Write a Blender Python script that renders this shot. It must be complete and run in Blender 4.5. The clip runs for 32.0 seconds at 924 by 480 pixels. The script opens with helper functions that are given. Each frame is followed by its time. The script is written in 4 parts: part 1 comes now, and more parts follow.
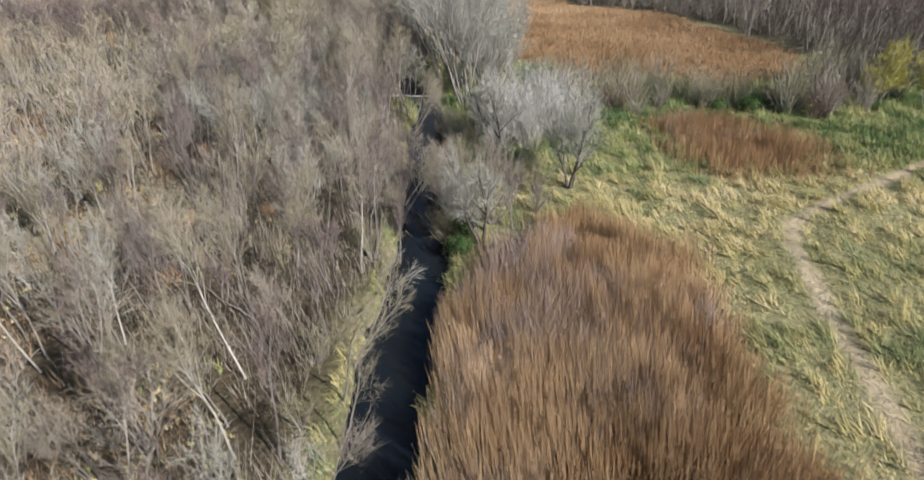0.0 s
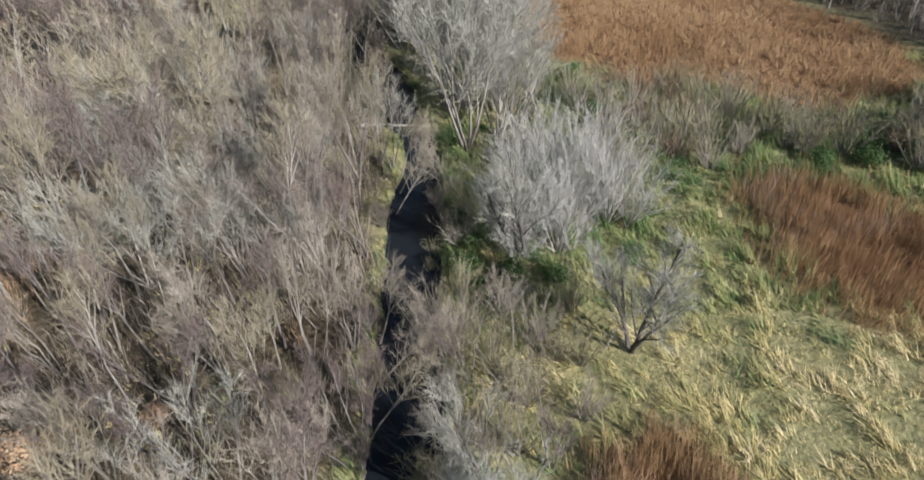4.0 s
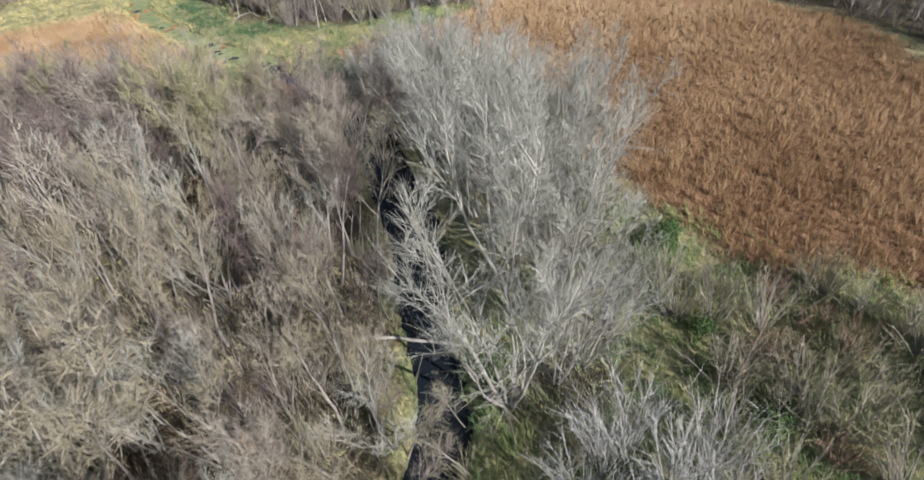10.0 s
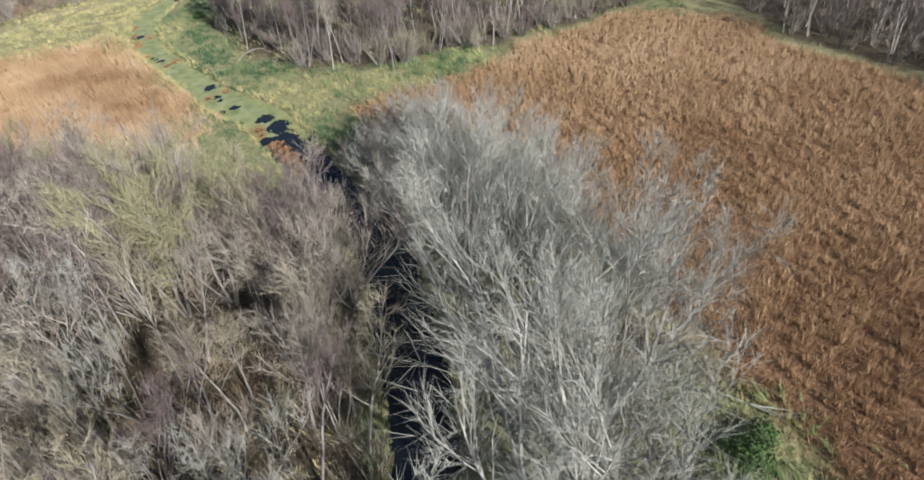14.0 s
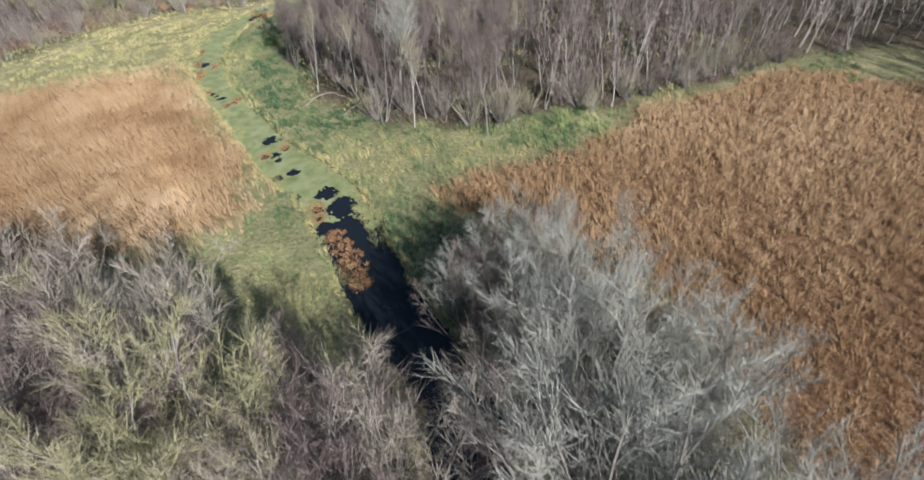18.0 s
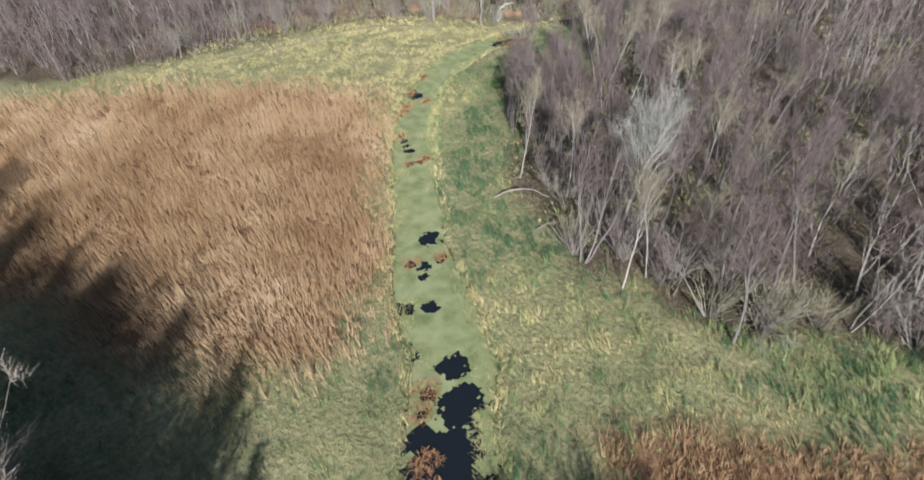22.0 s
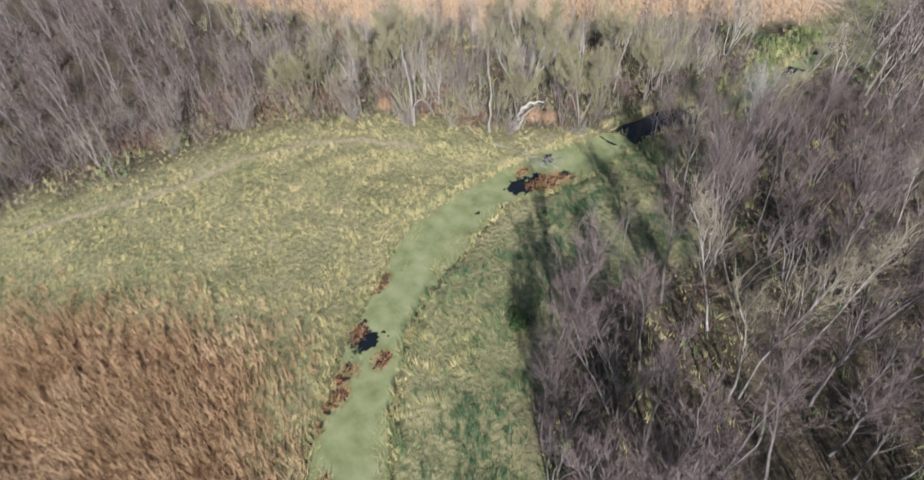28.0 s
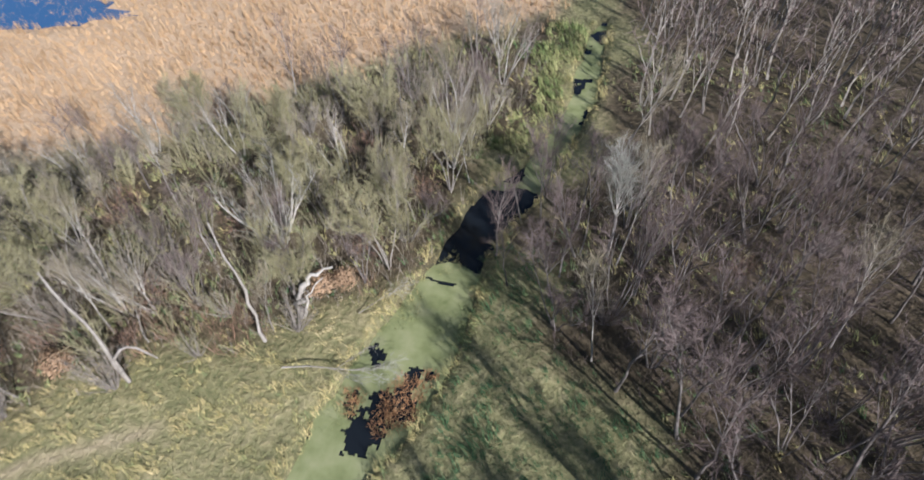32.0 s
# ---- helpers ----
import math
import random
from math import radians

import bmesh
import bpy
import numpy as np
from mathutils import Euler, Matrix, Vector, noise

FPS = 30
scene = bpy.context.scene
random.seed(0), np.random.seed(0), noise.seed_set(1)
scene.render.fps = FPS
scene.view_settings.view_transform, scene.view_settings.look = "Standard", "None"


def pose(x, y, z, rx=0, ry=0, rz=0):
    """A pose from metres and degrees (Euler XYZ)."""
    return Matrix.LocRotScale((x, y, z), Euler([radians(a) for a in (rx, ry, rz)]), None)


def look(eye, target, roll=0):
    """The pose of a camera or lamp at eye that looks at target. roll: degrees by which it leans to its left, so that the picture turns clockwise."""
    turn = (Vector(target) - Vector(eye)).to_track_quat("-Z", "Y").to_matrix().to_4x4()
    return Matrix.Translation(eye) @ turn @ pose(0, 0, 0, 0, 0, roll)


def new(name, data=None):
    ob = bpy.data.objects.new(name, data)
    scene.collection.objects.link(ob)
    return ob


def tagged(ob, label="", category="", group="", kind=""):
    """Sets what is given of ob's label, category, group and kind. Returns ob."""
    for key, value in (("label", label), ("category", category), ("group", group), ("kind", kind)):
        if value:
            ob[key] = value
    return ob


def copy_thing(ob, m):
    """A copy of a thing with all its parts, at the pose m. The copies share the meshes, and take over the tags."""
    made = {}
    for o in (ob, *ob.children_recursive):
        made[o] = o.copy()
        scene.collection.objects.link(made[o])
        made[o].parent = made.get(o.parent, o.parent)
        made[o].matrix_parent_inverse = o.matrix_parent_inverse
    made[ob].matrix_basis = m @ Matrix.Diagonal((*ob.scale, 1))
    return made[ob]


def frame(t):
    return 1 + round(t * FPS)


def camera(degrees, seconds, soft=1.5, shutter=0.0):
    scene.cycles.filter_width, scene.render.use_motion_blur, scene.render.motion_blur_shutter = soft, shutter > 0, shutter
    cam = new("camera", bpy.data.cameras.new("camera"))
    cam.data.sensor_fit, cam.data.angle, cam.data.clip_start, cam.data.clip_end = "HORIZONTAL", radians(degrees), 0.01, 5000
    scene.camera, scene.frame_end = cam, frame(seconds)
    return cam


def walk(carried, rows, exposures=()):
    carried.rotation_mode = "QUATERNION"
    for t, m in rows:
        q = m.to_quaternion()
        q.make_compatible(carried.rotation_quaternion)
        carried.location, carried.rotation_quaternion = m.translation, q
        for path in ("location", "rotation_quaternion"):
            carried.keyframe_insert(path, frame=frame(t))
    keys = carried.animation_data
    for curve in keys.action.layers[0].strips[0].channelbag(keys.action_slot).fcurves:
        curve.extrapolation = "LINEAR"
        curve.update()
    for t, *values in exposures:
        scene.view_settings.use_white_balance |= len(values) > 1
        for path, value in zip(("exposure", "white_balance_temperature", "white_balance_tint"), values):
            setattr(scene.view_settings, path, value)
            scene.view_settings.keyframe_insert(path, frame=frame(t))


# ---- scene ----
cam = camera(77.9, 32.0, soft=1.65, shutter=0.4)
EXPOSURE = 0.62
PATH = [
    (0, (0.001, 0.111, 20.114), (0.025, 1.844, 19.114), -1.3),
    (0.5, (0.139, 3.434, 20.306), (0.162, 5.144, 19.268), -1.3),
    (1, (0.29, 6.682, 20.629), (0.313, 8.37, 19.556), -1.4),
    (1.5, (0.402, 9.725, 21.066), (0.426, 11.392, 19.961), -1.5),
    (2, (0.475, 12.561, 21.517), (0.499, 14.208, 20.382), -1.6),
    (2.5, (0.575, 15.259, 21.945), (0.596, 16.886, 20.782), -1.8),
    (3, (0.531, 17.688, 22.441), (0.551, 19.299, 21.256), -1.6),
    (3.5, (0.502, 20.093, 22.92), (0.521, 21.695, 21.723), -1.5),
    (5.5, (0.706, 28.762, 25.442), (0.667, 30.326, 24.196), -2.3),
    (6, (0.702, 30.707, 25.892), (0.665, 32.27, 24.644), -2.5),
    (6.5, (0.728, 32.565, 26.475), (0.692, 34.124, 25.224), -2.6),
    (7, (0.789, 34.416, 26.879), (0.753, 35.976, 25.629), -2.8),
    (7.5, (0.981, 36.278, 27.374), (0.941, 37.838, 26.122), -3.2),
    (8, (1.058, 38.278, 27.774), (1.024, 39.831, 26.514), -3.1),
    (8.5, (1.234, 40.228, 28.027), (1.174, 41.778, 26.763), -3.2),
    (9, (1.534, 42.328, 28.232), (1.4, 43.873, 26.968), -3.4),
    (9.5, (1.784, 44.489, 28.449), (1.608, 46.027, 27.184), -3.8),
    (10, (2.076, 46.681, 28.668), (1.872, 48.214, 27.4), -4.2),
    (10.5, (2.46, 48.912, 28.914), (2.254, 50.443, 27.643), -4.4),
    (11, (2.733, 51.18, 29.348), (2.484, 52.706, 28.079), -4.3),
    (11.5, (3.152, 53.326, 29.741), (2.892, 54.849, 28.471), -4.3),
    (12, (3.429, 55.437, 30.044), (3.168, 56.956, 28.769), -4.2),
    (12.5, (3.337, 57.434, 30.294), (3.071, 58.948, 29.015), -4.0),
    (13, (2.748, 59.221, 30.484), (2.476, 60.731, 29.202), -3.8),
    (13.5, (1.784, 60.75, 30.622), (1.506, 62.257, 29.338), -3.6),
    (14, (0.508, 62.106, 30.742), (0.223, 63.612, 29.457), -3.4),
    (14.5, (-0.802, 63.571, 30.826), (-1.094, 65.074, 29.54), -3.4),
    (16.5, (-4.13, 71.371, 30.615), (-4.465, 72.87, 29.335), -3.5),
    (17, (-4.832, 73.811, 30.62), (-5.186, 75.305, 29.338), -3.6),
    (17.5, (-5.505, 76.511, 30.595), (-5.927, 77.988, 29.314), -3.5),
    (18, (-6.157, 79.355, 30.545), (-6.652, 80.811, 29.265), -3.3),
    (18.5, (-6.852, 82.289, 30.438), (-7.411, 83.722, 29.16), -3.2),
    (19, (-7.568, 85.24, 30.35), (-8.197, 86.645, 29.073), -2.9),
    (19.5, (-8.39, 88.237, 30.277), (-9.1, 89.603, 29.0), -2.7),
    (20, (-9.292, 91.129, 30.257), (-10.104, 92.436, 28.979), -2.8),
    (20.5, (-10.47, 94.031, 30.191), (-11.381, 95.272, 28.913), -2.5),
    (21, (-11.851, 97.011, 30.066), (-12.855, 98.176, 28.788), -2.3),
    (21.5, (-13.345, 99.906, 29.987), (-14.413, 101.012, 28.708), -2.0),
    (22, (-15.047, 102.645, 29.955), (-16.163, 103.699, 28.673), -2.1),
    (22.5, (-17.014, 105.391, 29.9), (-18.171, 106.394, 28.614), -2.1),
    (23, (-19.192, 108.03, 29.811), (-20.37, 109.003, 28.52), -1.9),
    (23.5, (-21.38, 110.467, 29.707), (-22.561, 111.43, 28.411), -2.0),
    (24, (-23.699, 112.964, 29.583), (-24.873, 113.925, 28.281), -2.2),
    (24.5, (-25.992, 115.406, 29.459), (-27.159, 116.37, 28.151), -2.3),
    (25, (-28.392, 117.987, 29.349), (-29.551, 118.951, 28.035), -2.4),
    (25.5, (-30.811, 120.485, 29.304), (-31.962, 121.448, 27.982), -2.4),
    (27.5, (-40.685, 130.27, 29.097), (-41.815, 131.209, 27.74), -3.5),
    (28, (-43.23, 132.741, 28.961), (-44.326, 133.702, 27.591), -3.6),
    (28.5, (-45.75, 135.028, 28.788), (-46.775, 136.046, 27.405), -3.6),
    (29, (-48.13, 137.24, 28.589), (-49.082, 138.309, 27.192), -3.7),
    (29.5, (-50.445, 139.48, 28.388), (-51.302, 140.607, 26.976), -3.5),
    (30, (-52.592, 141.7, 28.202), (-53.354, 142.875, 26.774), -3.4),
    (30.5, (-54.473, 143.882, 27.99), (-55.132, 145.103, 26.55), -3.5),
    (31, (-56.299, 146.213, 27.81), (-56.853, 147.466, 26.353), -3.2),
    (31.5, (-57.906, 148.523, 27.725), (-58.363, 149.795, 26.251), -2.7),
    (32, (-59.475, 150.848, 27.65), (-59.825, 152.132, 26.158), -2.1),
]
walk(cam, [(t, look(eye, target, roll)) for t, eye, target, roll in PATH], exposures=[(0.0, EXPOSURE, 6150, 12), (6.0, EXPOSURE + 0.1, 6050, 12), (14.0, EXPOSURE + 0.08, 5950, 11), (21.0, EXPOSURE + 0.06, 5850, 11), (26.0, EXPOSURE + 0.04, 5850, 15), (32.0, EXPOSURE + 0.02, 5850, 15)])

# ---- light ----
SUN_ELEVATION, SUN_AZIMUTH = 29.5, 131.0  # azimuth clockwise from +y
world = bpy.data.worlds.new("sky")
scene.world = world
world.use_nodes = True
wn = world.node_tree.nodes
sky = wn.new("ShaderNodeTexSky")
sky.sky_type, sky.sun_disc = "NISHITA", False
sky.sun_elevation, sky.sun_rotation = radians(SUN_ELEVATION), radians(SUN_AZIMUTH)
world.node_tree.links.new(sky.outputs[0], wn["Background"].inputs[0])
wn["Background"].inputs[1].default_value = 0.065
sun_data = bpy.data.lights.new("sun", "SUN")
sun_data.energy, sun_data.angle, sun_data.color = 5.8, radians(0.6), (1.0, 0.95, 0.89)
sun = new("sun", sun_data)
az, el = radians(SUN_AZIMUTH), radians(SUN_ELEVATION)
sun.matrix_world = look((math.sin(az) * math.cos(el) * 300, math.cos(az) * math.cos(el) * 300, math.sin(el) * 300), (0, 0, 0))

# ---- numbers and fields ----
rng = np.random.default_rng(7)


def hash2(i, j, seed):
    n = (np.asarray(i).astype(np.int64) * 374761393 + np.asarray(j).astype(np.int64) * 668265263 + seed * 974634777) & 0xFFFFFFFF
    n = ((n ^ (n >> 13)) * 1274126177) & 0xFFFFFFFF
    return ((n ^ (n >> 16)) & 0xFFFFFF) / 0xFFFFFF


def vnoise(x, y, size, seed=0):
    """Smooth value noise from 0 to 1, with cells of that size in metres."""
    x, y = np.asarray(x, float) / size, np.asarray(y, float) / size
    i, j = np.floor(x), np.floor(y)
    u, v = x - i, y - j
    u, v = u * u * (3 - 2 * u), v * v * (3 - 2 * v)
    a = hash2(i, j, seed) * (1 - u) + hash2(i + 1, j, seed) * u
    b = hash2(i, j + 1, seed) * (1 - u) + hash2(i + 1, j + 1, seed) * u
    return a * (1 - v) + b * v


def inside(x, y, poly, wobble=1.5):
    """Which points lie in a polygon with a wavering edge."""
    x = np.asarray(x, float) + wobble * 2 * (vnoise(x, y, 4.0, 3) - 0.5) + wobble * (vnoise(x, y, 1.3, 5) - 0.5)
    y = np.asarray(y, float) + wobble * 2 * (vnoise(x, y, 4.0, 9) - 0.5) + wobble * (vnoise(x, y, 1.3, 11) - 0.5)
    r = np.zeros(x.shape, bool)
    for (x0, y0), (x1, y1) in zip(poly, poly[1:] + poly[:1]):
        if y0 != y1:
            r ^= ((y0 > y) != (y1 > y)) & (x < (x1 - x0) * (y - y0) / (y1 - y0) + x0)
    return r


# centre line and width of the stream
CREEK = [(-5.5, -60, 4), (-4.0, 0, 2.8), (-3.6, 16, 2.8), (-3.4, 22.0, 3.3), (-2.6, 28.8, 3.6), (-2.2, 36, 3.2), (-2.4, 50, 3.2), (-2.7, 57.6, 3.8),
         (-2.2, 64, 2.8), (-2.6, 68, 2.6), (-4.0, 72, 2.8), (-6.5, 82.5, 3.8), (-13.4, 99, 4), (-21.7, 106.2, 4.2), (-27.6, 113, 4.8),
         (-33.3, 118.6, 4.8), (-39, 121.7, 4.8), (-43.5, 124.7, 3.8), (-51.8, 131.4, 3.4), (-59.3, 137.7, 3.6), (-63.3, 142.4, 3.2),
         (-66.4, 147.6, 3.4), (-68.2, 152.4, 4.4), (-69.0, 158.5, 3.2), (-67.2, 164, 4.6), (-66.2, 168.4, 3.6), (-65.6, 174, 2.8),
         (-64.4, 178, 2.8), (-61.6, 184, 1.6), (-59.8, 193, 1.6), (-59.6, 202, 1.3), (-58.8, 209, -1.5), (-55, 260, -2.0)]
CK = np.array(CREEK, float)


def creek(x, y):
    """Distance from the water's edge (below zero in the water), side (-1 west, 1 east) and place along the stream as its y."""
    x, y = np.asarray(x, float), np.asarray(y, float)
    best, side, along = np.full(x.shape, 1e9), np.zeros(x.shape), np.zeros(x.shape)
    for a, b in zip(CK[:-1], CK[1:]):
        d = b[:2] - a[:2]
        k = np.clip(((x - a[0]) * d[0] + (y - a[1]) * d[1]) / (d @ d), 0, 1)
        dist = np.hypot(x - a[0] - k * d[0], y - a[1] - k * d[1]) - 0.5 * (a[2] + k * (b[2] - a[2]))
        s = np.sign((x - a[0]) * d[1] - (y - a[1]) * d[0])
        near = dist < best
        best, side, along = np.where(near, dist, best), np.where(near, s, side), np.where(near, a[1] + k * d[1], along)
    return best + 0.5 * (vnoise(x, y, 1.6, 21) - 0.5), side, along


REED_A = [(-1.4, -20), (-0.9, 27), (1.4, 31.5), (4.4, 35), (9.2, 39.2), (13.4, 37.2), (15.2, 30), (15.7, 23), (14.8, 15), (14, -20)]
REED_A2 = [(20.6, 50), (22, 58), (29, 60), (36, 50), (33, 46.5), (26.5, 44.2), (22, 46)]
REED_B = [(15, 83), (19, 79), (27, 77), (36, 71), (50, 76), (53, 90), (48, 112), (45, 130), (31, 140.5), (26, 153), (12, 155), (2, 146), (-5, 139),
          (-8, 133), (-23, 120.5), (-14, 117), (0, 108), (8, 95), (12, 87)]
REED_C = [(-100, 98), (-94, 114), (-86, 124.5), (-75, 133.5), (-67, 137), (-61.5, 134.5), (-54.5, 129), (-46.5, 122.5), (-42, 117.5), (-40.5, 112), (-44, 105.5), (-60, 99.5), (-75, 96)]
REED_T = [(-185, 156), (-122, 164), (-107, 169), (-96, 177), (-87, 185), (-77, 195), (-63, 205), (-62, 330), (-250, 330), (-250, 170)]
POND = [(-200, 110), (-152, 156), (-137.5, 171), (-131, 179), (-118, 191.5), (-112.5, 194.3), (-106, 197.6), (-112, 199.4), (-150, 214), (-200, 240)]
WOOD_L = [(-6.5, -20), (-6.0, 18), (-6.4, 24), (-5.6, 31), (-4.4, 36), (-4.4, 48), (-5.8, 51), (-5.9, 57), (-4.3, 61), (-4.3, 68), (-6.4, 73), (-9, 82), (-13.2, 89.5), (-15.8, 94), (-18, 96.2), (-25, 96), (-29, 92.8), (-45, 93.2), (-58, 92.5), (-80, 92), (-180, 86), (-180, -20)]
WOOD_R = [(3.0, 65), (2.2, 72), (0.2, 82), (-4.6, 92), (-11.4, 100.5), (-15, 106), (-14, 111), (-9, 116.5), (-4, 115), (0, 108), (4.5, 100), (8, 93), (10.5, 86), (10.5, 77), (8, 65)]
WOOD_2 = [(-61, 300), (-56, 202), (-57, 192), (-58.5, 185), (-61, 178), (-62.5, 173), (-57.5, 168), (-52, 163), (-56.5, 152), (-53.5, 146), (-48, 141), (-43, 135.5), (-37.5, 132.6),
          (-32, 130.6), (-26, 130.4), (-20, 131.4), (-12, 138), (-3, 143.5), (12, 158), (40, 170), (60, 300)]
WOOD_F = [(-69, 169), (-75, 165.5), (-84, 160), (-93, 149.5), (-94, 138), (-97, 126), (-100, 112), (-130, 100), (-250, 92), (-250, 156), (-122, 163), (-107, 168), (-96, 176),
          (-87, 184), (-77, 194), (-62.5, 204), (-63, 188), (-66, 181), (-67.5, 175)]
WOOD_FR = [(28, 158), (32, 144), (46, 132), (52, 114), (55, 92), (58, 79), (70, 72), (150, 60), (260, 80), (260, 260), (40, 260)]
TRAIL_LINE = np.array([(-92, 130), (-90.1, 136.2), (-88.4, 141.7), (-88.3, 146.7), (-85.9, 152.6), (-83.6, 155.6), (-78, 158.8)])
PATH_LINE = np.array([(17.5, 5), (18.8, 15.3), (19.9, 20), (21.1, 26.1), (22.9, 32.6), (24.4, 35.9), (29.7, 39.4), (40.3, 45.1), (60, 54)])


def path_distance(x, y, line=PATH_LINE):
    best = np.full(np.shape(x), 1e9)
    for a, b in zip(line[:-1], line[1:]):
        d = b - a
        k = np.clip(((x - a[0]) * d[0] + (y - a[1]) * d[1]) / (d @ d), 0, 1)
        best = np.minimum(best, np.hypot(x - a[0] - k * d[0], y - a[1] - k * d[1]))
    return best


def height(x, y, edge=None):
    """Height of the ground."""
    d = creek(x, y)[0] if edge is None else edge
    z = 0.25 * (vnoise(x, y, 6, 31) - 0.5) + 0.16 * (vnoise(x, y, 1.5, 33) - 0.5)
    bank = np.clip((d + 0.25) / 0.8, 0, 1)
    bank = bank * bank * (3 - 2 * bank)
    z = (z + 0.02) * bank - 0.95 * (1 - bank)
    pond = inside(x, y, POND, 1.0)
    return np.where(pond, -0.9, z)


def kind_of(x, y):
    """Cover of the ground: weights of reed, green and worn earth, and of woodland litter."""
    reed = inside(x, y, REED_A) | inside(x, y, REED_A2) | inside(x, y, REED_B) | inside(x, y, REED_C, 2.5)
    far_reed = inside(x, y, REED_T)
    wood = inside(x, y, WOOD_L, 2) | inside(x, y, WOOD_R, 2) | inside(x, y, WOOD_2, 2) | inside(x, y, WOOD_F, 2) | inside(x, y, WOOD_FR, 2)
    return reed & ~wood, far_reed & ~wood, wood


# ---- materials ----
def material(name, colours, rough=0.85, by="island", scale=3.0, bump=0.0, spread=0.5, attr="", transmit=0.0):
    """A material whose colour runs along a ramp, by chance from piece to piece and by noise in the place."""
    m = bpy.data.materials.new(name)
    m.use_nodes = True
    n, l = m.node_tree.nodes, m.node_tree.links
    b = n["Principled BSDF"]
    b.inputs["Roughness"].default_value = rough
    b.inputs["Specular IOR Level"].default_value = 0.25
    ramp = n.new("ShaderNodeValToRGB")
    while len(ramp.color_ramp.elements) < len(colours):
        ramp.color_ramp.elements.new(0.5)
    for k, (e, c) in enumerate(zip(ramp.color_ramp.elements, colours)):
        e.position, e.color = k / max(1, len(colours) - 1), (*c, 1)
    geo = n.new("ShaderNodeNewGeometry")
    coord = n.new("ShaderNodeTexCoord")
    tex = n.new("ShaderNodeTexNoise")
    tex.inputs["Scale"].default_value, tex.inputs["Detail"].default_value = scale, 5.0
    l.new(geo.outputs["Position"] if by != "object" else coord.outputs["Object"], tex.inputs["Vector"])
    mix = n.new("ShaderNodeMath")
    mix.operation = "MULTIPLY_ADD"
    l.new(tex.outputs["Fac"], mix.inputs[0])
    mix.inputs[1].default_value = 2.2
    mix.inputs[2].default_value = -0.6
    mix.use_clamp = True
    out = mix.outputs[0]
    if by == "island" or by == "object":
        add = n.new("ShaderNodeMix")
        add.inputs[0].default_value = spread
        l.new(out, add.inputs[2])
        if by == "island":
            l.new(geo.outputs["Random Per Island"], add.inputs[3])
        else:
            info = n.new("ShaderNodeObjectInfo")
            l.new(info.outputs["Random"], add.inputs[3])
        out = add.outputs[0]
    if attr:
        at = n.new("ShaderNodeAttribute")
        at.attribute_name = attr
        am = n.new("ShaderNodeMix")
        am.inputs[0].default_value = 0.62
        l.new(out, am.inputs[2])
        l.new(at.outputs["Fac"], am.inputs[3])
        out = am.outputs[0]
    l.new(out, ramp.inputs[0])
    l.new(ramp.outputs[0], b.inputs["Base Color"])
    if transmit:
        tr = n.new("ShaderNodeBsdfTranslucent")
        l.new(ramp.outputs[0], tr.inputs[0])
        ms = n.new("ShaderNodeMixShader")
        ms.inputs[0].default_value = transmit
        l.new(b.outputs[0], ms.inputs[1])
        l.new(tr.outputs[0], ms.inputs[2])
        l.new(ms.outputs[0], n["Material Output"].inputs[0])
    if bump:
        bt = n.new("ShaderNodeTexNoise")
        bt.inputs["Scale"].default_value, bt.inputs["Detail"].default_value = scale * 5, 6.0
        l.new(geo.outputs["Position"], bt.inputs["Vector"])
        bn = n.new("ShaderNodeBump")
        bn.inputs["Strength"].default_value, bn.inputs["Distance"].default_value = 0.8, bump
        l.new(bt.outputs["Fac"], bn.inputs["Height"])
        l.new(bn.outputs[0], b.inputs["Normal"])
    return m


BARK = material("bark", [(0.10, 0.089, 0.073), (0.205, 0.186, 0.16), (0.33, 0.305, 0.268)], by="object", scale=2.5, bump=0.02)
BARK_DIM = material("dim_bark", [(0.08, 0.07, 0.062), (0.16, 0.143, 0.13), (0.26, 0.238, 0.218)], by="object", scale=2.5, bump=0.02)
BARK_PALE = material("pale_bark", [(0.19, 0.175, 0.15), (0.36, 0.34, 0.30), (0.56, 0.53, 0.48)], by="object", scale=2.5, bump=0.02)
BARK_DARK = material("dark_bark", [(0.04, 0.035, 0.03), (0.08, 0.07, 0.06), (0.14, 0.125, 0.105)], by="object", scale=2.5, bump=0.02)
TWIG = material("twigs", [(0.11, 0.092, 0.068), (0.208, 0.18, 0.14), (0.288, 0.252, 0.205), (0.385, 0.345, 0.295)], scale=0.3)
TWIG_MAUVE = material("mauve_twigs", [(0.061, 0.043, 0.038), (0.119, 0.089, 0.08), (0.165, 0.13, 0.118), (0.235, 0.193, 0.178)], scale=0.3)
TWIG_PALE = material("pale_twigs", [(0.17, 0.165, 0.135), (0.27, 0.265, 0.225), (0.39, 0.385, 0.335)], scale=0.4)
TWIG_WHITE = material("whitish_twigs", [(0.24, 0.235, 0.215), (0.34, 0.335, 0.31), (0.46, 0.45, 0.42)], scale=0.4)
TWIG_TAN = material("tan_twigs", [(0.14, 0.12, 0.075), (0.24, 0.21, 0.145), (0.35, 0.315, 0.235)], scale=0.3)
